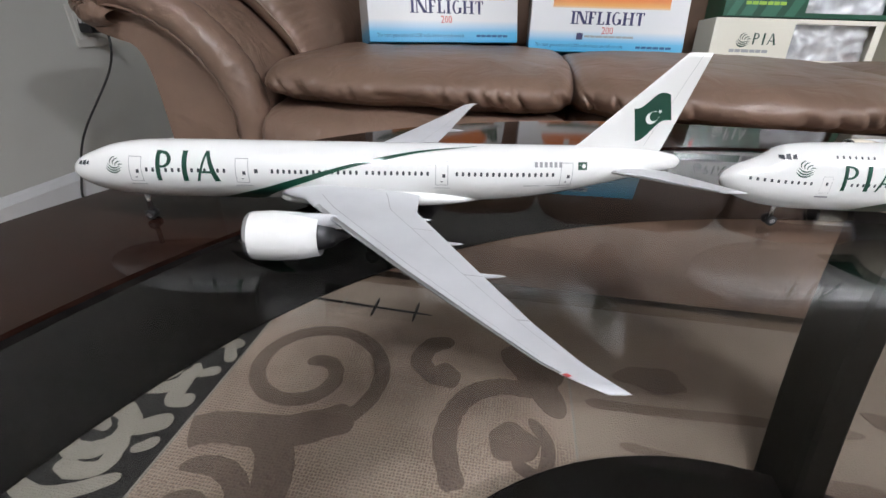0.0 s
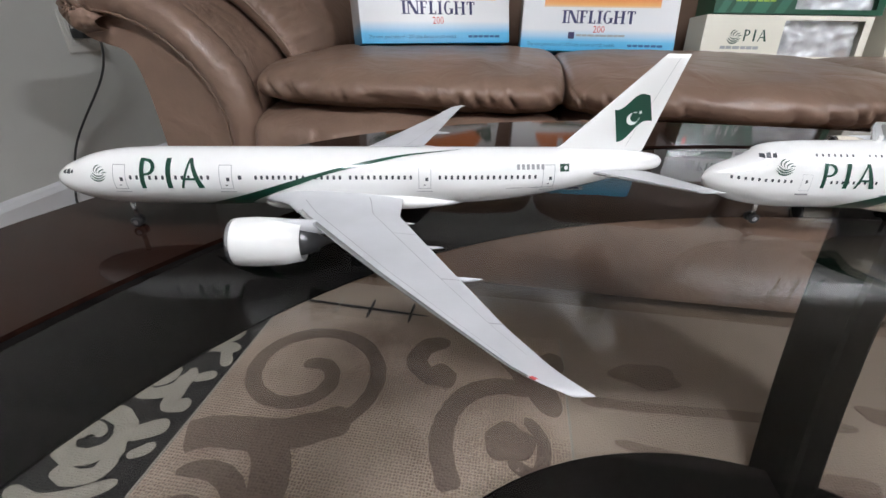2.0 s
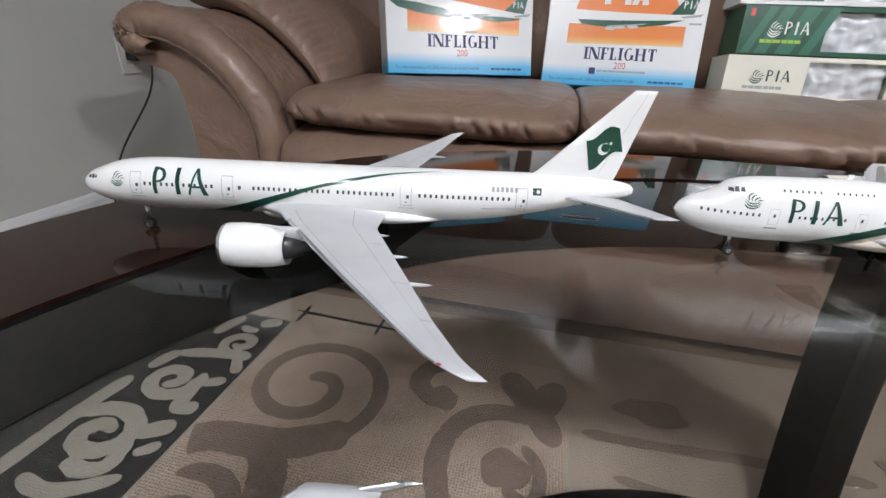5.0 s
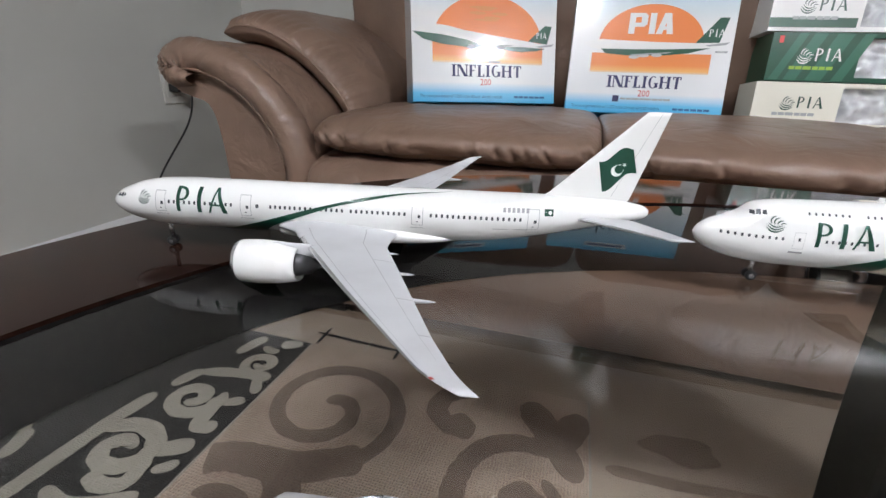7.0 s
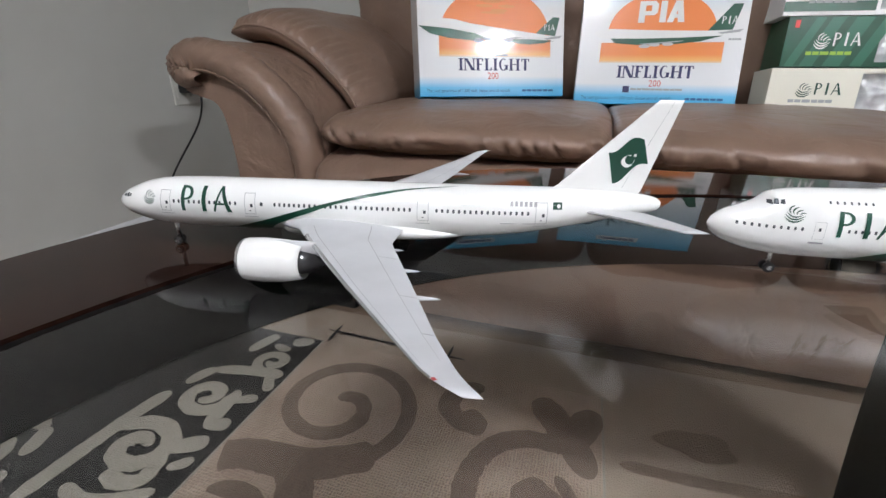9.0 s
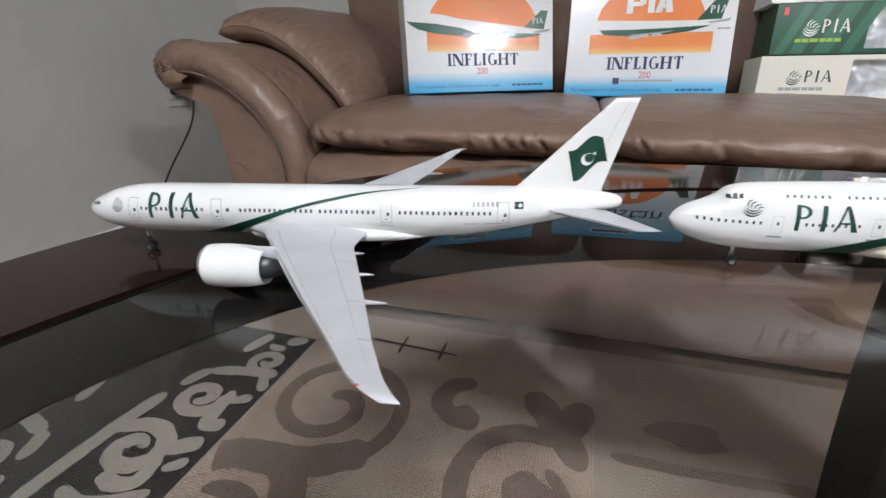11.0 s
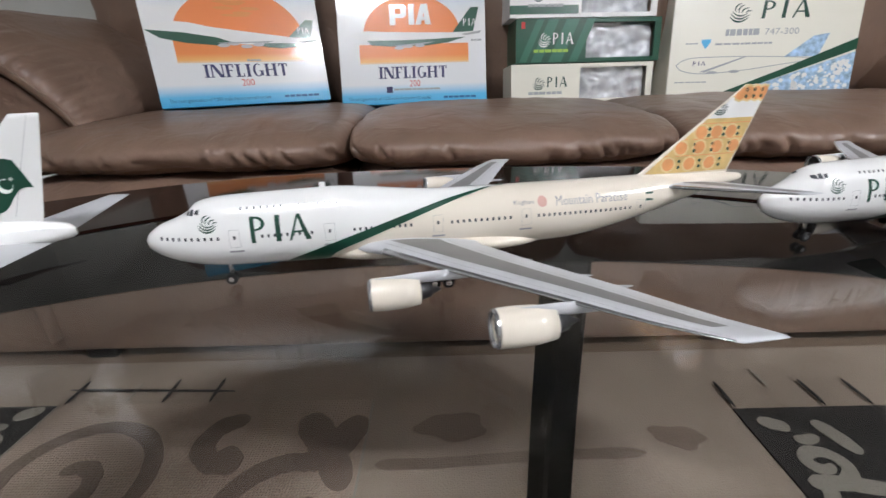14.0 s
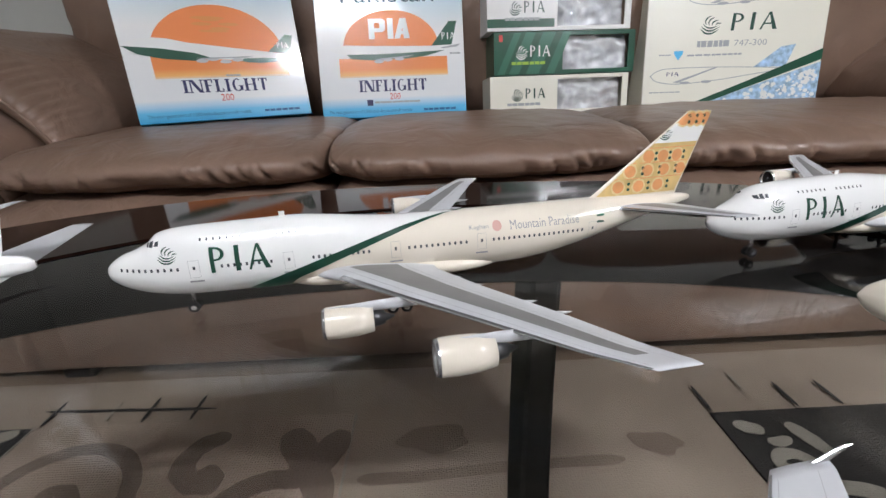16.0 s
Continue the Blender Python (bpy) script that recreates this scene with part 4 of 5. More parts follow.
def build_twin(m):
    """Twin-engined wide-body model."""
    k = 0.005
    plane = thing("model_airliner", m, "white twin-engine model airliner with green stripe and flag tail", "model aeroplane", "model airliners")
    hull = Hull([(0, 5.45, 5.55, 0.02, 5.5), (0.15, 5.0, 5.95, 0.45, 5.48), (0.6, 4.55, 6.42, 0.92, 5.47), (1.4, 4.1, 6.95, 1.42, 5.5), (2.6, 3.65, 7.45, 1.95, 5.55), (4.2, 3.28, 8.02, 2.45, 5.68), (6.5, 3.0, 8.44, 2.85, 5.82), (9.5, 2.85, 8.62, 3.07, 5.92), (13, 2.82, 8.66, 3.1, 5.92), (28, 2.82, 8.66, 3.1, 5.92), (40, 2.82, 8.66, 3.1, 5.92), (44, 3.0, 8.66, 3.08, 5.95), (48, 3.5, 8.68, 2.92, 6.1), (52, 4.25, 8.7, 2.55, 6.4), (56, 5.15, 8.62, 1.95, 6.75), (59.5, 5.95, 8.42, 1.25, 7.0), (61.6, 6.35, 8.15, 0.75, 7.1), (62.7, 6.6, 7.8, 0.38, 7.15), (62.95, 6.85, 7.5, 0.1, 7.2)], k)
    bm = hull.mesh(0.0, 62.95, 150)
    bmesh.ops.recalc_face_normals(bm, faces=bm.faces)
    fus = part("fuselage", bm, M_white, plane, smooth=True)
    # belly fairing between the wings
    fair = Hull([(20.2, 2.9, 3.6, 0.1, 3.3), (21.5, 2.62, 4.2, 2.3, 3.5), (24, 2.45, 4.7, 3.25, 3.7), (30, 2.4, 5.0, 3.45, 3.8), (36, 2.45, 4.8, 3.35, 3.7), (40, 2.7, 4.2, 2.4, 3.5), (43, 2.95, 3.6, 0.6, 3.3), (43.6, 3.1, 3.3, 0.05, 3.2)], k)
    bm = fair.mesh(20.2, 43.6, 60, 40)
    bmesh.ops.recalc_face_normals(bm, faces=bm.faces)
    part("belly_fairing", bm, M_white, fus, smooth=True)
    for sign in (-1, 1):
        decal(hull, name_shapes(9.7, 5.45, 2.65), "name_mark", M_green, fus, "green airline mark shapes", 0.05, sign, 6)
        decal(hull, bird_shapes(4.9, 6.0, 1.7), "crest", M_green, fus, "small green crest", 0.03, sign)
        window_row(hull, [(9.0, 16.4), (19.4, 19.5), (21.0, 23.8), (24.4, 29.2), (30.2, 36.2), (39.1, 48.8)], 6.5, "window_row", fus, sign)
        for s in (7.9, 18.1, 37.6, 50.2):
            decal(hull, door_outline(s, 5.35, 7.6, 1.25), "door", M_line, fus, "outlined cabin door", 0.045, sign, 6)
            decal(hull, [rect(s + 0.05, s + 0.35, 6.15, 6.5), rect(s - 0.1, s + 0.1, 5.7, 5.8)], "door_handle", M_windowdark, fus, "", 0.055, sign, 2)
            decal(hull, [rect(s - 0.8, s + 0.8, 5.0, 5.06)], "sill_line", M_line, fus, "", 0.03, sign)
        decal(hull, [rect(45.9, 49.7, 5.3, 5.37)], "sill_line", M_line, fus, "", 0.03, sign)
        decal(hull, [rect(46.9 + i * 0.5, 47.2 + i * 0.5, 7.2, 7.65) for i in range(6)], "code_mark", M_line, fus, "small grey bars of the painted code", 0.03, sign)
        decal(hull, small_flag(51.35, 6.95, 0.95, 0.7), "flag_print", M_green, fus, "small green flag print", 0.03, sign)
        decal(hull, [disc(51.95, 7.3, 0.2, 12)], "flag_moon", M_white, fus, "", 0.04, sign)
        # stripe that sweeps from the belly to the crown
        low = [(14.2, 3.0), (17.0, 3.9), (19.5, 4.65), (22.5, 5.6), (25.6, 6.5), (30.2, 7.6), (35.2, 8.32), (41.0, 8.62)]
        high = [(19.5, 3.1), (20.6, 4.0), (22.6, 4.9), (25.2, 5.85), (28.2, 6.85), (31.9, 7.62), (36.0, 8.28), (41.3, 8.625)]
        lo, hi = smooth_path(low, 48), smooth_path(high, 48)
        bm = bmesh.new()
        grid_bm(bm, lambda u, v: hull.side(*(lo[int(round(u * 48))] * (1 - v) + hi[int(round(u * 48))] * v), 0.05, sign), 48, 12)
        part("stripe", bm, M_green, fus, "dark green sweeping stripe")
        # cockpit glass
        for a, b, z0, z1 in ((1.35, 1.85, 6.35, 6.72), (1.9, 2.4, 6.4, 6.85), (2.45, 2.8, 6.5, 6.85)):
            decal(hull, [[(a, z0), (b, z0), (b, z1), (a + 0.1, z1 - 0.12)]], "cockpit_window", M_windowdark, fus, "dark cockpit window", 0.035, sign)
        # wing
        wing = Wing([(2.2, 21.0, 14.4, 4.1, 1.7), (4.5, 24.2, 11.2, 4.35, 1.3), (8.0, 26.45, 8.8, 4.5, 0.95), (19.2, 34.1, 5.3, 5.45, 0.52), (26.1, 38.95, 2.9, 6.2, 0.30), (29.6, 41.3, 2.0, 6.7, 0.20), (30.8, 42.3, 1.6, 6.95, 0.15), (31.8, 43.7, 1.0, 7.0, 0.10)], k, sign)
        w = part("wing", wing.mesh(48, 18), M_wing, plane, "pale grey wing", smooth=True)
        part("leading_edge", wing.nose_strip(0.16, 0.955, 0.05, 0.012), M_silver, w, "bare metal leading edge", smooth=True)
        for u0, u1, v in ((0.06, 0.90, 0.72), (0.10, 0.92, 0.14)):
            part("panel_line", wing.patch(u0, u1, v, v + 0.008, 24, 1, 1, 0.02), M_line, w)
        for u in (0.35, 0.62, 0.8):
            part("panel_line", wing.patch(u, u + 0.003, 0.72, 0.98, 2, 4, 1, 0.02), M_line, w)
        part("tip_light", wing.patch(0.958, 0.966, 0.0, 0.12, 3, 3, 1, 0.03), M_red if sign < 0 else M_green, w, "red wing tip light" if sign < 0 else "")
        for y in (9.0, 14.5, 20.0):
            u = (y - 2.2) / 29.6
            p = wing.at(u, 0.78, -1) / k
            bm = bmesh.new()
            lathe(bm, [(-2.2 * k, 0.03 * k), (-1.2 * k, 0.22 * k), (0.4 * k, 0.26 * k), (2.4 * k, 0.10 * k), (2.9 * k, 0.01 * k)], 12, "x", (p.x * k, p.y * k, (p.z - 0.15) * k))
            part("flap_fairing", bm, M_wing, w, smooth=True)
        engine(plane, k, 20.7, 9.8, 2.95, 6.1, 2.15, sign, M_white, M_silver, 4.7, 8.0)
        stab = Wing([(1.0, 54.2, 7.0, 6.45, 0.62), (10.75, 61.0, 2.3, 7.85, 0.2)], k, sign)
        st = part("tailplane", stab.mesh(16, 10), M_wing, plane, "pale grey tailplane", smooth=True)
        part("leading_edge", stab.nose_strip(0.1, 0.98, 0.05, 0.012, 12), M_silver, st, smooth=True)
        bogie(plane, k, 32.2, sign * 5.5, (-1.45, 0, 1.45), 0.68, 0.7, 3.4)
    fin = Wing([(8.1, 50.0, 10.4, 0, 0.8), (8.7, 51.6, 9.1, 0, 0.75), (17.85, 61.0, 2.3, 0, 0.26)], k, 1, upright=True)
    f = part("fin", fin.mesh(20, 12), M_white, plane, smooth=True)
    for up in (-1, 1):
        bm = bmesh.new()

        def wave(u, v):
            s = 56.75 + 3.35 * u + 0.8 * (1 - v)
            z = (9.6 + 2.1 * u) * (1 - v) + (12.85 + 1.35 * u) * v + 0.38 * math.sin(u * 6.2 - 2.6)
            y = (z - 8.1) / 9.75
            le = float(np.interp(z, fin.rows[:, 0], fin.rows[:, 1]))
            ch = float(np.interp(z, fin.rows[:, 0], fin.rows[:, 2]))
            return fin.at(y, min(0.985, (s - le) / ch), up, 0.04)

        grid_bm(bm, wave, 18, 12)
        part("tail_flag", bm, M_green, f, "dark green waving flag on the fin")
        bm = bmesh.new()

        def skin(s, z, out):
            le, ch = (float(np.interp(z, fin.rows[:, 0], fin.rows[:, c])) for c in (1, 2))
            return fin.at((z - 8.1) / 9.75, (s - le) / ch, up, out)

        c0, c1 = (58.75, 11.75), (58.98, 11.95)
        for i in range(14):
            q = []
            for e in (0, 1):
                a = radians(70 + 290 * (i + e) / 14)
                p = np.array([c0[0] + 0.62 * math.cos(a), c0[1] + 0.62 * math.sin(a)])
                b = np.array([c1[0] + 0.50 * math.cos(a), c1[1] + 0.50 * math.sin(a)])
                q += [(p, b)]
            bm.faces.new([bm.verts.new(skin(*p, 0.06)) for p in (q[0][0], q[1][0], q[1][1], q[0][1])])
        star = [(59.45 + (0.24 if i % 2 == 0 else 0.1) * math.cos(radians(36 * i + 60)), 12.4 + (0.24 if i % 2 == 0 else 0.1) * math.sin(radians(36 * i + 60))) for i in range(10)]
        bm.faces.new([bm.verts.new(skin(*p, 0.06)) for p in star])
        part("moon_and_star", bm, M_white, f, "white crescent and star")
        bm = bmesh.new()
        grid_bm(bm, lambda u, v: skin(58.6 + 0.03 * u + 3.75 * v, 8.9 + 8.8 * v, 0.02), 1, 10)
        part("rudder_line", bm, M_line, f)
    bogie(plane, k, 6.3, 0.0, (0,), 0.55, 0.42, 3.2, "nose_gear")
    return plane


def build_jumbo(m, tail_art, all_cream=False, tip_plates=False):
    """Four-engined model with a raised front deck."""
    k = 0.00475
    label = "white and cream four-engine model airliner with gold patterned tail" if tail_art else ("cream four-engine model airliner beside the white ones" if all_cream else "white four-engine model airliner with green stripe")
    plane = thing("model_airliner", m, label, "model aeroplane", "model airliners")
    st = [(0, 5.5, 5.65, 0.02, 5.55), (0.2, 4.95, 6.15, 0.5, 5.5), (0.8, 4.35, 6.72, 1.05, 5.48), (1.8, 3.75, 7.35, 1.65, 5.5), (3.2, 3.2, 7.85, 2.2, 5.55), (4.4, 2.88, 8.42, 2.55, 5.6), (4.9, 2.78, 8.72, 2.66, 5.6), (5.5, 2.68, 9.35, 2.8, 5.6), (6.2, 2.58, 9.62, 2.9, 5.6), (7.5, 2.45, 9.85, 3.05, 5.6), (10, 2.35, 10.0, 3.2, 5.6), (15, 2.3, 10.12, 3.25, 5.6), (20, 2.3, 10.2, 3.25, 5.6), (24, 2.3, 9.85, 3.25, 5.6), (28, 2.3, 9.4, 3.25, 5.65), (32, 2.3, 9.22, 3.25, 5.7), (42, 2.3, 9.2, 3.25, 5.75), (47, 2.6, 9.2, 3.2, 5.9), (52, 3.6, 9.25, 2.9, 6.4), (57, 5.0, 9.28, 2.35, 7.0), (62, 6.5, 9.2, 1.65, 7.7), (65.5, 7.4, 9.05, 1.05, 8.15), (67.8, 7.85, 8.85, 0.6, 8.3), (68.5, 8.05, 8.65, 0.25, 8.35)]
    hull = Hull(st, k)
    bm = hull.mesh(0.0, 68.5, 160)
    bmesh.ops.recalc_face_normals(bm, faces=bm.faces)
    fus = part("fuselage", bm, [M_white, M_cream], plane, smooth=True)
    # the hull is cream behind and below the stripe
    for p in fus.data.polygons:
        c = p.center / k
        edge = float(np.interp(c.z, [2.6, 3.7, 5.05, 6.3, 7.5, 8.5, 9.1, 9.3], [16.2, 17.6, 21.0, 24.7, 28.4, 32.1, 35.8, 39.0]))
        p.material_index = 1 if all_cream or c.x > edge else 0
    fair = Hull([(17.5, 2.5, 3.4, 0.1, 3.0), (20, 2.15, 4.3, 2.3, 3.2), (24, 1.95, 4.9, 3.4, 3.4), (34, 1.9, 4.8, 3.6, 3.4), (40, 2.1, 4.3, 2.8, 3.2), (44, 2.5, 3.4, 0.5, 2.9), (44.6, 2.6, 3.0, 0.05, 2.8)], k)
    bm = fair.mesh(17.5, 44.6, 60, 40)
    bmesh.ops.recalc_face_normals(bm, faces=bm.faces)
    part("belly_fairing", bm, M_cream, fus, smooth=True)
    for sign in (-1, 1):
        decal(hull, name_shapes(11.1, 5.65, 2.6), "name_mark", M_green, fus, "green airline mark shapes", 0.05, sign, 6)
        decal(hull, bird_shapes(6.3, 6.9, 1.9), "crest", M_green, fus, "small green crest", 0.03, sign)
        window_row(hull, [(2.3, 8.1), (12.4, 17.3), (21.6, 27.5), (31.9, 38.4), (41.6, 52.6)], 6.3, "window_row", fus, sign, 0.24, 0.36)
        window_row(hull, [(10.5, 14.4), (16.2, 20.0)], 9.0, "upper_window_row", fus, sign, 0.20, 0.27)
        for s in (9.7, 19.1, 30.4, 40.2, 54.0):
            decal(hull, door_outline(s, 5.3, 7.1, 1.05, 0.025), "door", M_line, fus, "outlined cabin door", 0.045, sign, 6)
            decal(hull, [rect(s - 0.12, s + 0.12, 6.15, 6.5)], "door_window", M_windowdark, fus, "", 0.055, sign, 2)
            decal(hull, [rect(s - 0.7, s + 0.7, 4.75, 4.95)], "sill_marks", M_line, fus, "", 0.03, sign)
        decal(hull, small_flag(54.6, 6.9, 0.95, 0.95), "flag_print", M_green, fus, "small green flag print", 0.03, sign)
        low = [(13.8, 2.7), (15.5, 3.6), (19.3, 5.0), (23.3, 6.3), (27.3, 7.5), (31.3, 8.5), (35.3, 9.1), (38.5, 9.2)]
        high = [(18.6, 2.6), (19.6, 3.8), (22.6, 5.1), (26.0, 6.35), (29.4, 7.5), (32.9, 8.5), (36.3, 9.12), (38.8, 9.21)]
        lo, hi = smooth_path(low, 48), smooth_path(high, 48)
        bm = bmesh.new()
        grid_bm(bm, lambda u, v: hull.side(*(lo[int(round(u * 48))] * (1 - v) + hi[int(round(u * 48))] * v), 0.05, sign), 48, 12)
        part("stripe", bm, M_green, fus, "dark green sweeping stripe")
        for a, b, z0, z1 in ((4.95, 5.35, 8.45, 8.85), (5.4, 5.85, 8.5, 9.05), (5.95, 6.4, 8.6, 9.05)):
            decal(hull, [[(a, z0), (b, z0), (b, z1), (a + 0.1, z1 - 0.1)]], "cockpit_window", M_windowdark, fus, "dark cockpit window", 0.035, sign)
        if tail_art:
            bm = bmesh.new()
            if sign < 0:
                add_word(bm, "Kaghan", 0.42, 2.3, 38.8, 7.55, lambda a, b: hull.side(a, b, 0.03, sign))
                add_word(bm, "Mountain Paradise", 0.95, 8.6, 43.6, 7.2, lambda a, b: hull.side(a, b, 0.03, sign))
            else:
                add_word(bm, "Mountain Paradise", 0.95, 8.6, -52.2, 7.2, lambda a, b: hull.side(-a, b, 0.03, sign))
            part("title_words", bm, M_line, fus, "grey painted title words")
            decal(hull, [disc(42.1, 7.7, 0.55, 18)], "rosette", M_rose, fus, "small faded rose rosette", 0.04, sign)
        wing = Wing([(2.2, 21.0, 13.4, 3.85, 1.8), (4.6, 23.9, 10.8, 4.05, 1.35), (10.8, 29.0, 8.8, 4.64, 0.95), (19.1, 36.0, 6.6, 5.43, 0.6), (25.2, 41.1, 4.7, 6.0, 0.36), (28.1, 44.1, 3.7, 6.28, 0.24), (28.5, 44.6, 3.2, 6.32, 0.14)], k, sign)
        w = part("wing", wing.mesh(44, 18), M_wing, plane, "pale grey wing with dark centre panel", smooth=True)
        part("wing_panel", wing.patch(0.05, 0.93, 0.22, 0.66, 36, 8, 1, 0.02, 0.36, 0.62), M_wingpanel, w, "dark grey panel on the wing top")
        part("leading_edge", wing.nose_strip(0.10, 0.99, 0.05, 0.012), M_silver, w, "bare metal leading edge", smooth=True)
        if tip_plates:
            bm = bmesh.new()

            def plate(u, v):
                r = abs(2 * u - 1)
                side_out = 0.07 if u >= 0.5 else -0.07
                le, ch, rise = 46.3 + 1.9 * v, 1.6 - 0.4 * v, 0.35 * v
                thick = side_out * math.sin(math.pi * min(1.0, r * 0.98 + 0.01))
                return Vector((le + ch * r, sign * (28.35 + 0.25 * v + thick), 6.30 + rise)) * k

            grid_bm(bm, plate, 24, 10)
            bmesh.ops.recalc_face_normals(bm, faces=bm.faces)
            part("winglet", bm, M_silver, w, "upright silver-edged tip plate of the wing", smooth=True)
        for u0, u1, v in ((0.06, 0.98, 0.13), (0.05, 0.98, 0.72)):
            part("panel_line", wing.patch(u0, u1, v, v + 0.007, 24, 1, 1, 0.018), M_line, w)
        for y in (7.0, 10.0, 15.5, 18.5):
            u = (y - 2.2) / 26.3
            p = wing.at(u, 0.80, -1) / k
            bm = bmesh.new()
            lathe(bm, [(-2.4 * k, 0.03 * k), (-1.2 * k, 0.24 * k), (0.4 * k, 0.28 * k), (2.4 * k, 0.12 * k), (3.0 * k, 0.01 * k)], 12, "x", (p.x * k, p.y * k, (p.z - 0.15) * k))
            part("flap_fairing", bm, M_wing, w, smooth=True)
        engine(plane, k, 22.8, 11.8, 2.95, 4.6, 1.5, sign, M_cream, M_silver, 4.6, 8.5)
        engine(plane, k, 31.7, 21.0, 4.15, 4.6, 1.5, sign, M_cream, M_silver, 5.5, 7.5)
        stab = Wing([(1.2, 57.0, 8.6, 8.0, 0.8), (11.05, 65.6, 2.7, 9.1, 0.22)], k, sign)
        tp = part("tailplane", stab.mesh(16, 10), M_wing, plane, "pale grey tailplane with dark panel", smooth=True)
        part("tailplane_panel", stab.patch(0.06, 0.92, 0.22, 0.62, 12, 5, 1, 0.02), M_wingpanel, tp)
        part("leading_edge", stab.nose_strip(0.1, 0.98, 0.05, 0.012, 12), M_silver, tp, smooth=True)
        bogie(plane, k, 30.2, sign * 5.5, (-0.75, 0.75), 0.64, 0.6, 3.2)
        bogie(plane, k, 33.4, sign * 1.9, (-0.75, 0.75), 0.64, 0.6, 3.0)
    part("antenna", box_bm(18.2 * k, 18.8 * k, -0.05 * k, 0.05 * k, 10.2 * k, 10.75 * k), M_white, fus)
    fin = Wing([(8.6, 53.2, 13.2, 0, 1.0), (9.2, 54.7, 11.8, 0, 0.95), (18.95, 66.5, 3.2, 0, 0.30)], k, 1, upright=True)
    f = part("fin", fin.mesh(22, 12), M_cream if tail_art else M_white, plane, smooth=True)
    for up in (-1, 1):
        def skin(s, z, out):
            le, ch = (float(np.interp(z, fin.rows[:, 0], fin.rows[:, c])) for c in (1, 2))
            return fin.at((z - 8.6) / 10.35, min(0.995, max(0.03, (s - le) / ch)), up, out)

        def span(z, v):
            le, ch = (float(np.interp(z, fin.rows[:, 0], fin.rows[:, c])) for c in (1, 2))
            return le + ch * (0.05 + 0.93 * v)

        if not tail_art:
            bm = bmesh.new()
            grid_bm(bm, lambda u, v: skin(59.6 + 4.6 * u, 10.2 + 3.8 * v + 1.3 * u + 0.3 * math.sin(u * 6 - 0.6), 0.04), 16, 10)
            part("tail_flag", bm, M_green, f, "dark green waving flag on the fin")
            continue
        for z0, z1 in ((9.35, 15.4), (17.6, 18.88)):
            bm = bmesh.new()
            grid_bm(bm, lambda u, v: skin(span(z0 + (z1 - z0) * v, u), z0 + (z1 - z0) * v, 0.03), 12, 14)
            part("tail_art", bm, M_gold, f, "gold and orange folk pattern on the fin")
        bm = bmesh.new()
        grid_bm(bm, lambda u, v: skin(span(15.4 + 2.2 * v, u), 15.4 + 2.2 * v, 0.03), 8, 4)
        part("white_band", bm, M_white, f, "white band across the fin")
        bm = bmesh.new()
        add_flat(bm, bird_shapes(63.0, 15.75, 1.7), lambda a, b: skin(a, b, 0.05))
        part("crest", bm, M_green, f)
        dots, rings, leaves, frames = bmesh.new(), bmesh.new(), bmesh.new(), bmesh.new()
        for row, z in enumerate((10.35, 12.2, 13.9, 18.05)):
            for i in range(4):
                s = span(z, 0.16 + 0.27 * i + (0.0 if row % 2 == 0 else -0.06))
                if s > span(z, 0.93):
                    continue
                add_flat(rings, [disc(s, z, 0.98, 8)], lambda a, b: skin(a, b, 0.045))
                add_flat(dots, [disc(s, z, 0.72, 14)], lambda a, b: skin(a, b, 0.06))
                s2 = span(z, 0.16 + 0.27 * i + 0.135)
                if s2 < span(z, 0.95):
                    for d in (0.35, -0.35):
                        add_flat(leaves, [disc(s2, z + d, 0.22, 6)], lambda a, b: skin(a, b, 0.06))
            if row < 3:
                zz = z + 0.92
                add_flat(frames, [[(span(zz, v), zz), (span(zz, v + 0.2), zz), (span(zz + 0.1, v + 0.2), zz + 0.1), (span(zz + 0.1, v), zz + 0.1)] for v in (0.0, 0.2, 0.4, 0.6, 0.8)], lambda a, b: skin(a, b, 0.05))
        tagged(part("pattern_cell", rings, M_palegold, f, "cream pattern cells"), kind="stuff")
        tagged(part("pattern_disc", dots, M_sunprint, f, "orange pattern discs"), kind="stuff")
        tagged(part("pattern_leaf", leaves, M_green, f, "green pattern leaves"), kind="stuff")
        tagged(part("pattern_rule", frames, M_sunprint, f), kind="stuff")
    bogie(plane, k, 7.6, 0.0, (0,), 0.62, 0.45, 3.0, "nose_gear")
    return plane


A_YAW, C_YAW, D_YAW = 11.5, 8.7, 10.5
build_twin(pose(-0.2107, 0.1768, TABLE + 0.0012, 0, 0, A_YAW))
build_jumbo(pose(0.1237, 0.2471, TABLE + 0.0012, 0, 0, C_YAW), True)
build_jumbo(pose(0.4530, 0.2850, TABLE + 0.0012, 0, 0, D_YAW), False)

build_jumbo(pose(0.4570, 0.1910, TABLE + 0.0012, 0, 0, -32), False, True)
build_jumbo(pose(0.1755, -0.0600, TABLE + 0.0012, 0, 0, 10), False, False, True)
build_jumbo(pose(-0.1760, -0.1362, TABLE + 0.0012, 0, 0, 10), False, False, True)

# ---- boxes on the sofa ----
def lettered(name, word, height, width, a, b, material, parent, place, label=""):
    bm = bmesh.new()
    add_word(bm, word, height, width, a, b, place)
    return part(name, bm, material, parent, label)


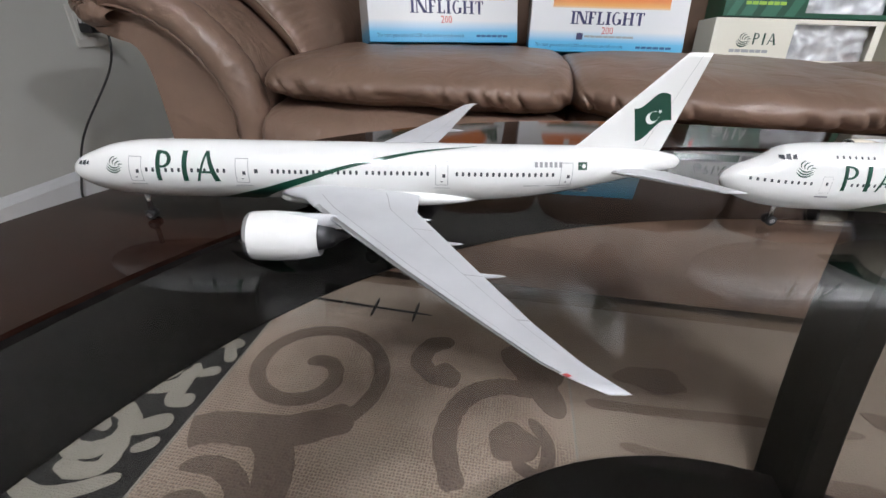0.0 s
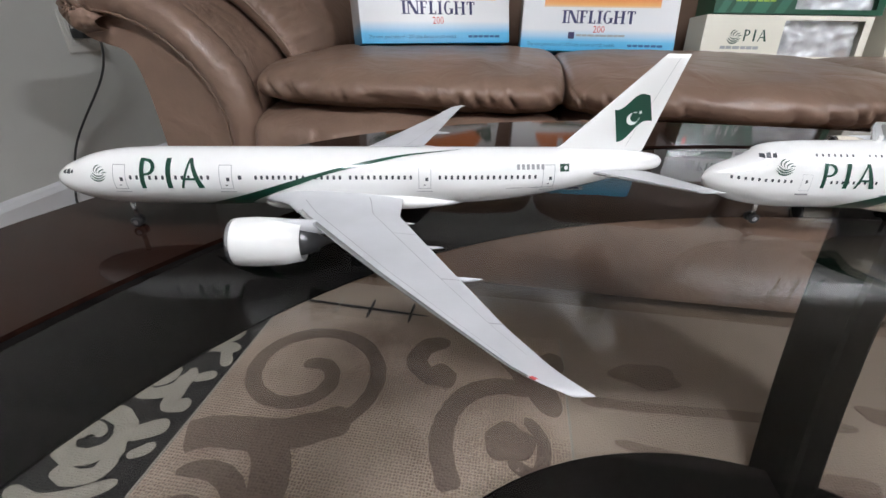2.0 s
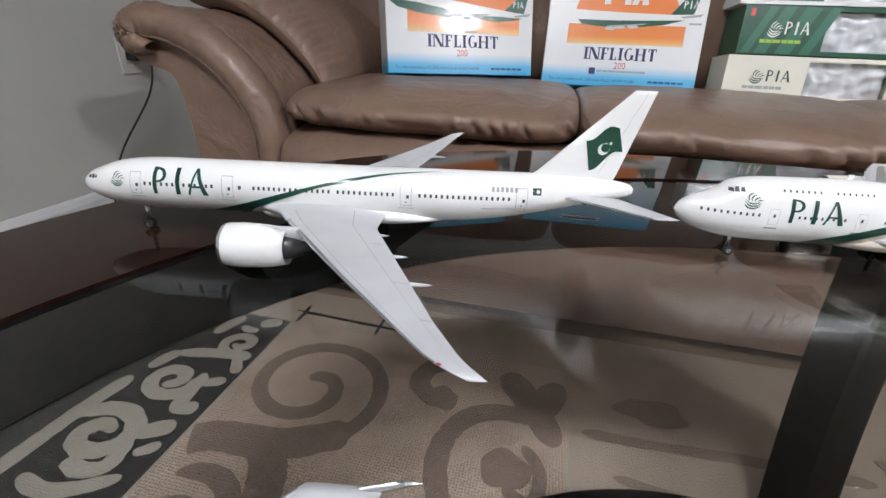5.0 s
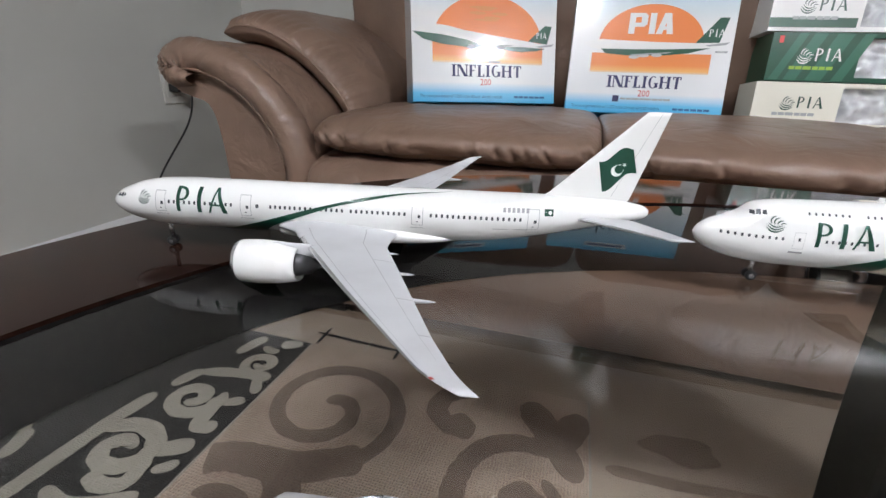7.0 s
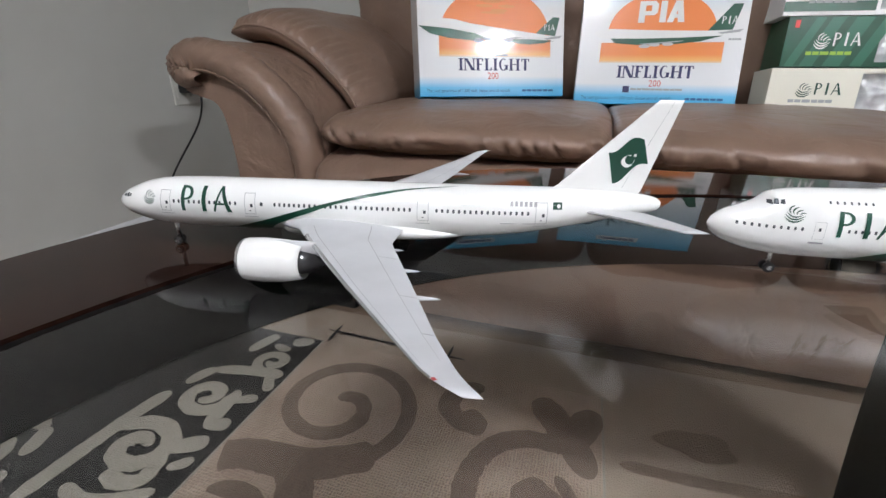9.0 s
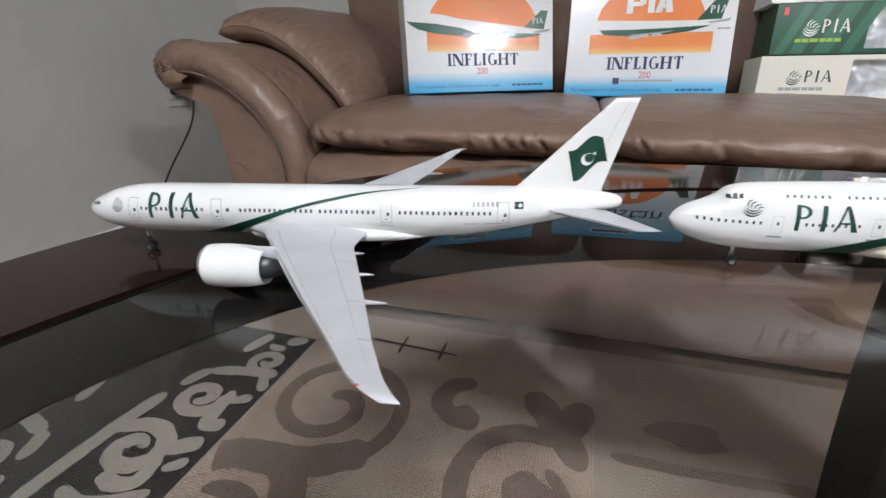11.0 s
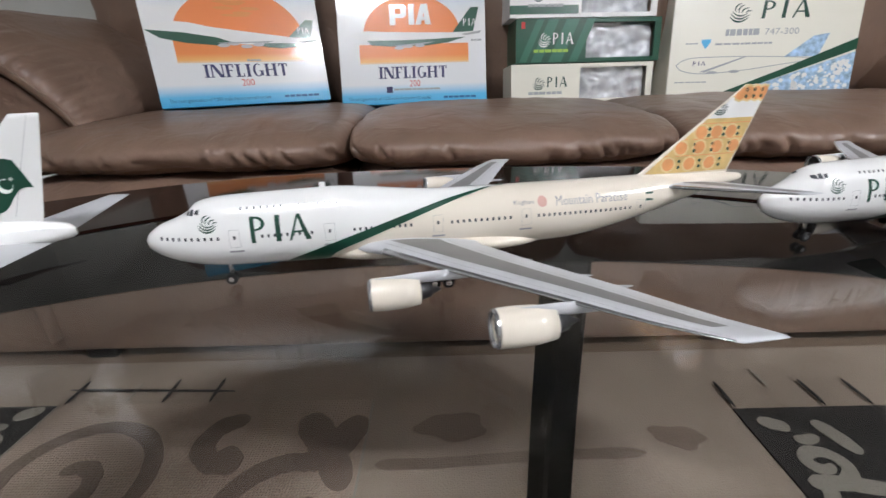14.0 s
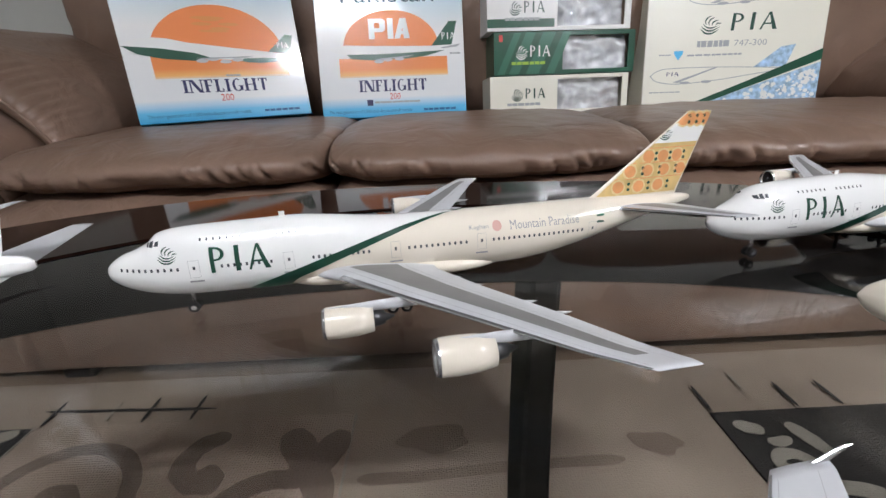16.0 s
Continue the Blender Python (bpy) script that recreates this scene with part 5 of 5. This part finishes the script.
def flat(name, polys, material, parent, place, label=""):
    if name in ("title_bar", "printed_engine", "sun_mark"):
        for poly in polys:
            one = bmesh.new()
            add_flat(one, [poly], place)
            part(name, one, material, parent)
        return None
    bm = bmesh.new()
    add_flat(bm, polys, place)
    ob = part(name, bm, material, parent, label)
    return tagged(ob, kind="stuff") if name in ("small_print", "type_bars", "script_line", "floret_print", "corner_print", "maker_line", "sun_script", "code_bars") else ob


def bars(a0, a1, b, h, n, gap=0.25, seed=0):
    """Plain bars in place of small writing."""
    rnd = random.Random(seed)
    cuts = [rnd.uniform(0.6, 1.5) for _ in range(n)]
    total, x, out = sum(cuts), a0, []
    for c in cuts:
        w = (a1 - a0) * c / total
        out.append(rect(x, x + w * (1 - gap * 0.5), b, b + h))
        x += w
    return out


def sky_box(m, W, H, D, sun, label, second):
    """Carrying box of a model: sky print, orange sun, a side view of a jumbo and a navy title."""
    box = thing("model_box", m, label, "box", "model boxes")
    part("carton", box_bm(-W / 2, W / 2, 0, D, 0, H, 0.0015, 1), M_skygrad, box)

    def on(lift):
        return lambda a, b: Vector((a * W - W / 2, -0.0004 - lift, b * H))

    def art(lift):
        return lambda a, b: Vector((a * W - W / 2, -0.0004 - lift, (b - 0.115) * H))

    def oval_top(cx, half, low, high):
        return [(cx + half * math.cos(math.pi * k / 28), low + (high - low) * math.sin(math.pi * k / 28)) for k in range(29)]

    if second:
        sun, haze = oval_top(0.50, 0.325, 0.47, 0.72), (0.14, 0.88, 0.27, 0.40)
        body = [(0.08, 0.463), (0.11, 0.485), (0.19, 0.493), (0.30, 0.487), (0.55, 0.478), (0.775, 0.474), (0.96, 0.478), (0.94, 0.462), (0.86, 0.446), (0.60, 0.415), (0.36, 0.405), (0.24, 0.410), (0.12, 0.440)]
        belly = [[(0.195, 0.430), (0.225, 0.400), (0.36, 0.388), (0.60, 0.392), (0.74, 0.408), (0.865, 0.442), (0.62, 0.432), (0.40, 0.428)]]
        fin = [(0.775, 0.474), (0.90, 0.635), (0.955, 0.635), (0.915, 0.478)]
        pods, mark = ((0.41, 0.378), (0.47, 0.388), (0.55, 0.392)), (0.845, 0.515, 0.040)
    else:
        sun, haze = oval_top(0.515, 0.375, 0.39, 0.677), (0.135, 0.90, 0.253, 0.385)
        body = [(0.005, 0.440), (0.03, 0.456), (0.08, 0.478), (0.16, 0.486), (0.24, 0.480), (0.34, 0.458), (0.55, 0.432), (0.79, 0.404), (0.968, 0.382), (0.90, 0.366), (0.745, 0.350), (0.45, 0.362), (0.20, 0.380), (0.075, 0.405)]
        belly = [[(0.005, 0.438), (0.06, 0.434), (0.20, 0.424), (0.37, 0.398), (0.46, 0.368), (0.37, 0.352), (0.20, 0.366), (0.075, 0.392)], [(0.60, 0.352), (0.66, 0.340), (0.745, 0.334), (0.86, 0.345), (0.92, 0.360), (0.76, 0.366), (0.64, 0.364)]]
        fin = [(0.793, 0.403), (0.915, 0.508), (0.963, 0.505), (0.932, 0.390)]
        pods, mark = ((0.40, 0.352), (0.46, 0.362), (0.53, 0.346), (0.60, 0.356)), (0.852, 0.425, 0.032)
    if second:
        sun, body, fin = ([(u, v * 0.955) for u, v in one] for one in (sun, body, fin))
        belly, pods = [[(u, v * 0.955) for u, v in one] for one in belly], [(u, v * 0.955) for u, v in pods]
        haze, mark = (0.14, 0.88, 0.262, 0.385), (0.845, 0.490, 0.040)
    flat("sun_print", [sun], M_orange, box, on(0), "orange sun printed on the box")
    bm = bmesh.new()
    grid_bm(bm, lambda u, v: on(0.0001)(haze[0] + (haze[1] - haze[0]) * u, haze[2] + (haze[3] - haze[2]) * v), 8, 8)
    part("haze_print", bm, M_sungrad, box, "orange fading print")
    # side view of the aircraft on the print
    flat("printed_hull", [body], M_card, box, on(0.0004))
    for poly in belly:
        flat("printed_belly", [poly], M_cardgreen, box, on(0.0008), "dark green lower hull in print")
    flat("printed_fin", [fin], M_cardgreen, box, on(0.0006), "dark green fin in print")
    flat("printed_fin_mark", [[(mark[0] + p[0] * mark[2], mark[1] + p[1] * mark[2] * 1.15) for p in q] for q in name_shapes(0, 0, 1.0)], M_card, box, on(0.001))
    flat("printed_engine", [disc(a, b, 0.034, 12, 0.011) for a, b in pods], M_podprint, box, on(0.001))
    flat("printed_tailplane", [[(fin[0][0] + 0.06, fin[3][1] - 0.016), (fin[2][0] + 0.02, fin[3][1] + 0.004), (fin[2][0], fin[3][1] - 0.014), (fin[0][0] + 0.08, fin[3][1] - 0.024)]], M_sketch, box, on(0.0012))
    flat("printed_wing_line", [[(pods[0][0] - 0.03, pods[0][1] + 0.016), (pods[-1][0] + 0.10, pods[-1][1] + 0.022), (pods[-1][0] + 0.06, pods[-1][1] + 0.012), (pods[0][0], pods[0][1] + 0.010)]], M_sketch, box, on(0.0011))
    if second:
        def bold(pts):
            return [(0.353 + x * 0.277, 0.505 + y * 0.128) for x, y in pts]
        polys = [bold(q) for q in ([(0, 0), (0.14, 0), (0.14, 1), (0, 1)], [(0.14, 0.80), (0.30, 0.80), (0.34, 1), (0.14, 1)], [(0.14, 0.34), (0.34, 0.34), (0.30, 0.54), (0.14, 0.54)], [(0.34, 0.34), (0.41, 0.46), (0.41, 0.88), (0.34, 1), (0.27, 0.82), (0.27, 0.52)], [(0.46, 0), (0.60, 0), (0.60, 1), (0.46, 1)], [(0.62, 0), (0.76, 0), (0.86, 0.80), (0.86, 1), (0.77, 1)], [(1.0, 0), (0.86, 0), (0.82, 0.70), (0.80, 1), (0.92, 1)], [(0.74, 0.20), (0.90, 0.20), (0.88, 0.38), (0.77, 0.38)])]
        flat("sun_mark", polys, M_card, box, on(0.0006), "white shapes on the sun")
        lettered("country_word", "Pakistan", 0.095 * H, 0.64 * W, 0, 0, M_navygreen, box, lambda a, b: Vector((a - W * 0.335, -0.0008, b + 0.735 * H)), "dark teal country name")
        flat("code_bars", bars(0.90, 0.975, 0.395, 0.012, 4, 0.3, 9), M_sketch, box, on(0.0006))
    else:
        flat("sun_script", [disc(0.44 + 0.05 * i, 0.565 + 0.03 * math.sin(i * 2.1), 0.06, 8, 0.010) for i in range(4)] + [disc(0.48, 0.600, 0.10, 8, 0.010), disc(0.50, 0.525, 0.09, 8, 0.008)], M_sunscript, box, on(0.0006), "faint gold script on the sun")
        flat("code_bars", bars(0.515, 0.60, 0.258, 0.012, 4, 0.3, 9), M_sketch, box, on(0.0006))
    # navy title built of serif-weighted strokes
    x, base, h = 0.268, 0.167, 0.076
    fit = 1.0 if not second else 0.955
    thick, thin, serif = 0.0170, 0.0075, 0.007
    polys = []

    def stem(a, w):
        return [rect(a, a + w, base, base + h), rect(a - serif, a + w + serif, base, base + h * 0.07), rect(a - serif, a + w + serif, base + h * 0.93, base + h)]

    for shape, w in (("bar", 0.017), ("slant", 0.066), ("arms", 0.043), ("foot", 0.043), ("bar", 0.017), ("bowl", 0.060), ("pair", 0.064), ("roof", 0.055)):
        w *= fit
        if shape in ("bar", "arms", "foot"):
            polys += stem(x, thick)
        if shape == "slant":
            polys += stem(x, thin) + stem(x + w - thin, thin) + [[(x, base + h), (x + thick * 1.2, base + h), (x + w, base), (x + w - thick * 1.2, base)]]
        if shape == "arms":
            polys += [rect(x + thick, x + w, base + h * 0.92, base + h), rect(x + w - thin, x + w, base + h * 0.74, base + h * 0.92), rect(x + thick, x + w * 0.8, base + h * 0.48, base + h * 0.56)]
        if shape == "foot":
            polys += [rect(x + thick, x + w, base, base + h * 0.08), rect(x + w - thin, x + w, base + h * 0.08, base + h * 0.26)]
        if shape == "bowl":
            for k in range(12):
                t0, t1 = radians(55 + 260 * k / 12), radians(55 + 260 * (k + 1) / 12)
                polys.append([(x + w * (0.52 + r * math.cos(t) * 0.50), base + h * (0.5 + (0.52 if r == 1 else 0.45) * math.sin(t))) for r, t in ((1, t0), (1, t1), (0.52, t1), (0.52, t0))])
            polys += [rect(x + w * 0.74, x + w * 0.74 + thick, base + h * 0.06, base + h * 0.44), rect(x + w * 0.62, x + w * 1.08, base + h * 0.40, base + h * 0.46)]
        if shape == "pair":
            polys += stem(x, thick) + stem(x + w - thick, thick) + [rect(x + thick, x + w - thick, base + h * 0.48, base + h * 0.55)]
        if shape == "roof":
            polys += [rect(x + w / 2 - thick / 2, x + w / 2 + thick / 2, base, base + h * 0.93), rect(x, x + w, base + h * 0.93, base + h), rect(x, x + thin, base + h * 0.76, base + h * 0.93), rect(x + w - thin, x + w, base + h * 0.76, base + h * 0.93)]
        x += w + 0.0165 * fit
    flat("title_bar", polys, M_navy, box, on(0.0006), "navy title shapes")
    lettered("scale_number", "200", 0.042 * H, 0.075 * W, 0, 0, M_redprint, box, lambda a, b: Vector((a + W * (-0.042 if not second else -0.033), -0.0008, b + 0.113 * H)), "red number")
    lettered("small_print", "The next generation of 1:200 scale diecast aircraft models", 0.021 * H, 0.57 * W, 0, 0, M_smallink, box, lambda a, b: Vector((a - W * 0.455, -0.0008, b + 0.030 * H)), "line of small dark blue print")
    flat("small_print", bars(0.70, 0.93, 0.032, 0.014, 6, 0.3, 5), M_smallink, box, on(0.0006), "line of small dark print")
    if second:
        flat("maker_mark", [rect(0.31, 0.35, 0.075, 0.115)], M_navy, box, on(0.0006))
        flat("maker_line", bars(0.36, 0.68, 0.090, 0.012, 8, 0.2, 7), M_sketch, box, on(0.0006))
    flat("type_label", [rect(0.30, 0.62, 0.915, 0.955)], M_card, box, on(0.0003), "white label strip near the top")
    flat("type_bars", bars(0.32, 0.60, 0.925, 0.022, 6, 0.35, 17), M_navy, box, on(0.0006))
    return box


def window_box(m, W, H, D, base, label, kind):
    """Long carton with a clear window in its right half."""
    box = thing("window_box", m, label, "box", "window boxes")
    wx0, wx1, wz0, wz1 = -0.02 * W, 0.455 * W, 0.10 * H, 0.90 * H
    # shell with an opening in the front
    part("carton_back", box_bm(-W / 2, W / 2, D - 0.002, D, 0, H), base, box)
    part("carton_bottom", box_bm(-W / 2, W / 2, 0.0012, D - 0.002, 0, 0.0015), base, box)
    part("carton_top", box_bm(-W / 2, W / 2, 0.0012, D - 0.002, H - 0.0015, H), base, box)
    for x in (-W / 2, W / 2 - 0.0015):
        part("carton_end", box_bm(x, x + 0.0015, 0.0012, D - 0.002, 0.0015, H - 0.0015), base, box)
    bm = bmesh.new()
    for a0, a1, b0, b1 in ((-W / 2, wx0, 0, H), (wx1, W / 2, 0, H), (wx0, wx1, 0, wz0), (wx0, wx1, wz1, H)):
        one = box_bm(a0, a1, 0, 0.0012, b0, b1)
        me = bpy.data.meshes.new("tmp")
        one.to_mesh(me)
        one.free()
        bm.from_mesh(me)
        bpy.data.meshes.remove(me)
    part("front_panel", bm, base, box)
    bm = bmesh.new()
    grid_bm(bm, lambda u, v: Vector((wx0 + (wx1 - wx0) * u, 0.0022 + 0.0025 * noise.noise(Vector((u * 7, v * 4, W * 50))), wz0 + (wz1 - wz0) * v)), 30, 14)
    pane = part("window_film", bm, M_film, box, "crinkled clear plastic window", smooth=True)
    pane.visible_shadow = False
    # moulded clear tray with ridges behind the film
    bm = bmesh.new()
    grid_bm(bm, lambda u, v: Vector((wx0 + 0.002 + (wx1 - wx0 - 0.004) * u, 0.022 + 0.013 * noise.noise(Vector((u * 5, v * 3.5, H * 90))) + 0.004 * math.sin(u * 17 + v * 3), wz0 + (wz1 - wz0) * v)), 64, 28)
    part("tray", bm, M_trayclear, box, "crumpled shiny clear tray inside", smooth=True)

    def on(lift):
        return lambda a, b: Vector((a * W - W / 2, -0.0004 - lift, b * H))

    ink = M_green if kind != "green" else M_card
    h = 0.26
    polys = [[(0.245 + (p[0]) * 0.062 * 1.0, 0.42 + p[1] * h) for p in q] for q in name_shapes(0, 0, 1.0)]
    flat("name_mark", polys, ink, box, on(0.0002), "airline mark shapes")
    flat("crest", [[(0.15 + p[0] * 0.085, 0.36 + p[1] * 0.36) for p in q] for q in bird_shapes(0, 0, 1.0)], ink, box, on(0.0002))
    flat("small_print", bars(0.12, 0.36, 0.24, 0.07, 6, 0.25, 11), M_yellowgreen if kind == "green" else M_sketch, box, on(0.0002))
    if kind == "green":
        for i, (a, w) in enumerate(((0.02, 0.05), (0.10, 0.07), (0.22, 0.09), (0.36, 0.06))):
            flat("ghost_print", [[(a, 0.02), (a + w, 0.02), (a + w + 0.12, 0.98), (a + 0.12, 0.98)]], M_cardgreen2, box, on(0.0), "pale green ghost letters")
        flat("red_label", [rect(0.035, 0.06, 0.78, 0.93)], M_redprint, box, on(0.0003), "small red label")
    if kind == "white":
        flat("green_band", [rect(0.0, 0.46, 0.08, 0.28)], M_cardgreen, box, on(0.0001), "dark green band")
        flat("green_band", [rect(0.0, 1.0, 0.0, 0.04)], M_card, box, on(0.0002))
    return box


M_trayclear = mat("shiny_clear_tray", (0.80, 0.82, 0.84), 0.14, metal=0.5, coat=0.8, vary=0.25, scale=40)


def drawing_box(m, W, H, D):
    """Tall cream carton with sketches of the aircraft, a green rule and a blue patterned corner."""
    box = thing("model_box", m, "tall cream model box with green rule and blue patterned corner", "box", "model boxes")
    part("carton", box_bm(-W / 2, W / 2, 0, D, 0, H, 0.0015, 1), M_cardcream, box)

    def on(lift):
        return lambda a, b: Vector((a * W - W / 2, -0.0004 - lift, b * H))

    flat("blue_corner", [[(0.20, 0.0), (1.0, 0.0), (1.0, 0.33)]], M_paleblue, box, on(0.0), "blue and white tile pattern")
    rnd = random.Random(4)
    dots = []
    while len(dots) < 110:
        a, b = rnd.uniform(0.25, 0.98), rnd.uniform(0.015, 0.32)
        if b < (a - 0.24) * 0.40:
            dots.append(disc(a, b, rnd.uniform(0.006, 0.016), 6))
    flat("floret_print", dots, M_card, box, on(0.0003))
    flat("green_rule", [[(0.15, 0.0), (0.22, 0.0), (1.0, 0.345), (1.0, 0.42), (0.60, 0.215)]], M_cardgreen, box, on(0.0006), "dark green diagonal rule")
    flat("name_mark", [[(0.46 + p[0] * 0.112, 0.560 + p[1] * 0.115) for p in q] for q in name_shapes(0, 0, 1.0, 0.06)], M_green, box, on(0.0004), "dark green airline mark shapes")
    flat("crest", [[(0.30 + p[0] * 0.11, 0.540 + p[1] * 0.14) for p in q] for q in bird_shapes(0, 0, 1.0)], M_green, box, on(0.0004))
    flat("type_bars", bars(0.29, 0.475, 0.455, 0.042, 6, 0.35, 21), M_sketch, box, on(0.0004), "grey bars of the maker's name")
    lettered("type_number", "747-300", 0.042 * H, 0.185 * W, 0, 0, M_sketch, box, lambda a, b: Vector((a - W * 0.005, -0.0008, b + 0.455 * H)), "grey type number")
    flat("blue_shield", [[(0.165, 0.415), (0.19, 0.37), (0.215, 0.415), (0.215, 0.435), (0.165, 0.435)]], M_blueprint, box, on(0.0004))
    flat("script_line", bars(0.24, 0.55, 0.395, 0.012, 9, 0.3, 23) + bars(0.08, 0.15, 0.405, 0.008, 4, 0.3, 24), M_sketch, box, on(0.0004))
    flat("corner_print", bars(0.04, 0.22, 0.145, 0.008, 6, 0.3, 25), M_sketch, box, on(0.0004))
    flat("maker_mark", [rect(0.135, 0.18, 0.005, 0.04)], M_navy, box, on(0.0009))
    for dy, dx in ((0.0, 0.0), (0.53, 0.17)):
        line = smooth_path([(0.04, 0.265), (0.08, 0.300), (0.16, 0.315), (0.42, 0.315), (0.72, 0.300), (0.78, 0.285), (0.60, 0.255), (0.42, 0.225), (0.20, 0.205), (0.08, 0.225), (0.04, 0.265)], 60)
        polys = []
        for p, q in zip(line, line[1:]):
            n = np.array([-(q - p)[1], (q - p)[0]])
            n = n / max(1e-6, np.hypot(*n)) * 0.0026
            polys.append([tuple(p + n + (dx, dy)), tuple(q + n + (dx, dy)), tuple(q - n + (dx, dy)), tuple(p - n + (dx, dy))])
        flat("outline_drawing", polys, M_sketch, box, on(0.0004), "thin grey outline drawing of a jumbo")
        flat("drawn_stripe", [[(0.17 + dx, 0.218 + dy), (0.20 + dx, 0.213 + dy), (0.42 + dx, 0.313 + dy), (0.40 + dx, 0.313 + dy)]], M_sketch, box, on(0.0004))
        flat("drawn_mark", [[(0.13 + dx + p[0] * 0.03, 0.262 + dy + p[1] * 0.028) for p in q] for q in name_shapes(0, 0, 1.0)], M_navy, box, on(0.0006))
        flat("drawn_engines", [disc(0.24 + dx, 0.212 + dy, 0.03, 10, 0.010), disc(0.36 + dx, 0.216 + dy, 0.03, 10, 0.010)], M_sketch, box, on(0.0005))
        flat("drawn_fin", [[(0.62 + dx, 0.305 + dy), (0.80 + dx, 0.305 + dy), (0.845 + dx, 0.455 + dy), (0.765 + dx, 0.44 + dy)]], M_paleblue, box, on(0.0004), "pale blue patterned fin drawing")
    return box


sky_box(pose(-0.171, 1.122, 0.478, -11, 0, 29), 0.370, 0.365, 0.10, True, "white sky-print model box with orange sun and green jumbo", False)
sky_box(pose(0.203, 1.222, 0.462, -13, 0, 3), 0.370, 0.375, 0.10, True, "sky-print model box with orange sun and white shapes", True)
window_box(pose(0.645, 1.270, 0.450, -6, 0, 6), 0.385, 0.098, 0.09, M_cardcream, "cream window box with shiny clear tray", "cream")
window_box(pose(0.655, 1.278, 0.550, -6, 0, 6), 0.385, 0.104, 0.09, M_cardgreen, "dark green window box stacked on a cream one", "green")
window_box(pose(0.637, 1.286, 0.655, -6, 0, 6), 0.385, 0.100, 0.09, M_card, "white window box on top of the stack", "white")
drawing_box(pose(1.098, 1.255, 0.440, -8, 0, -3), 0.462, 0.36, 0.10)
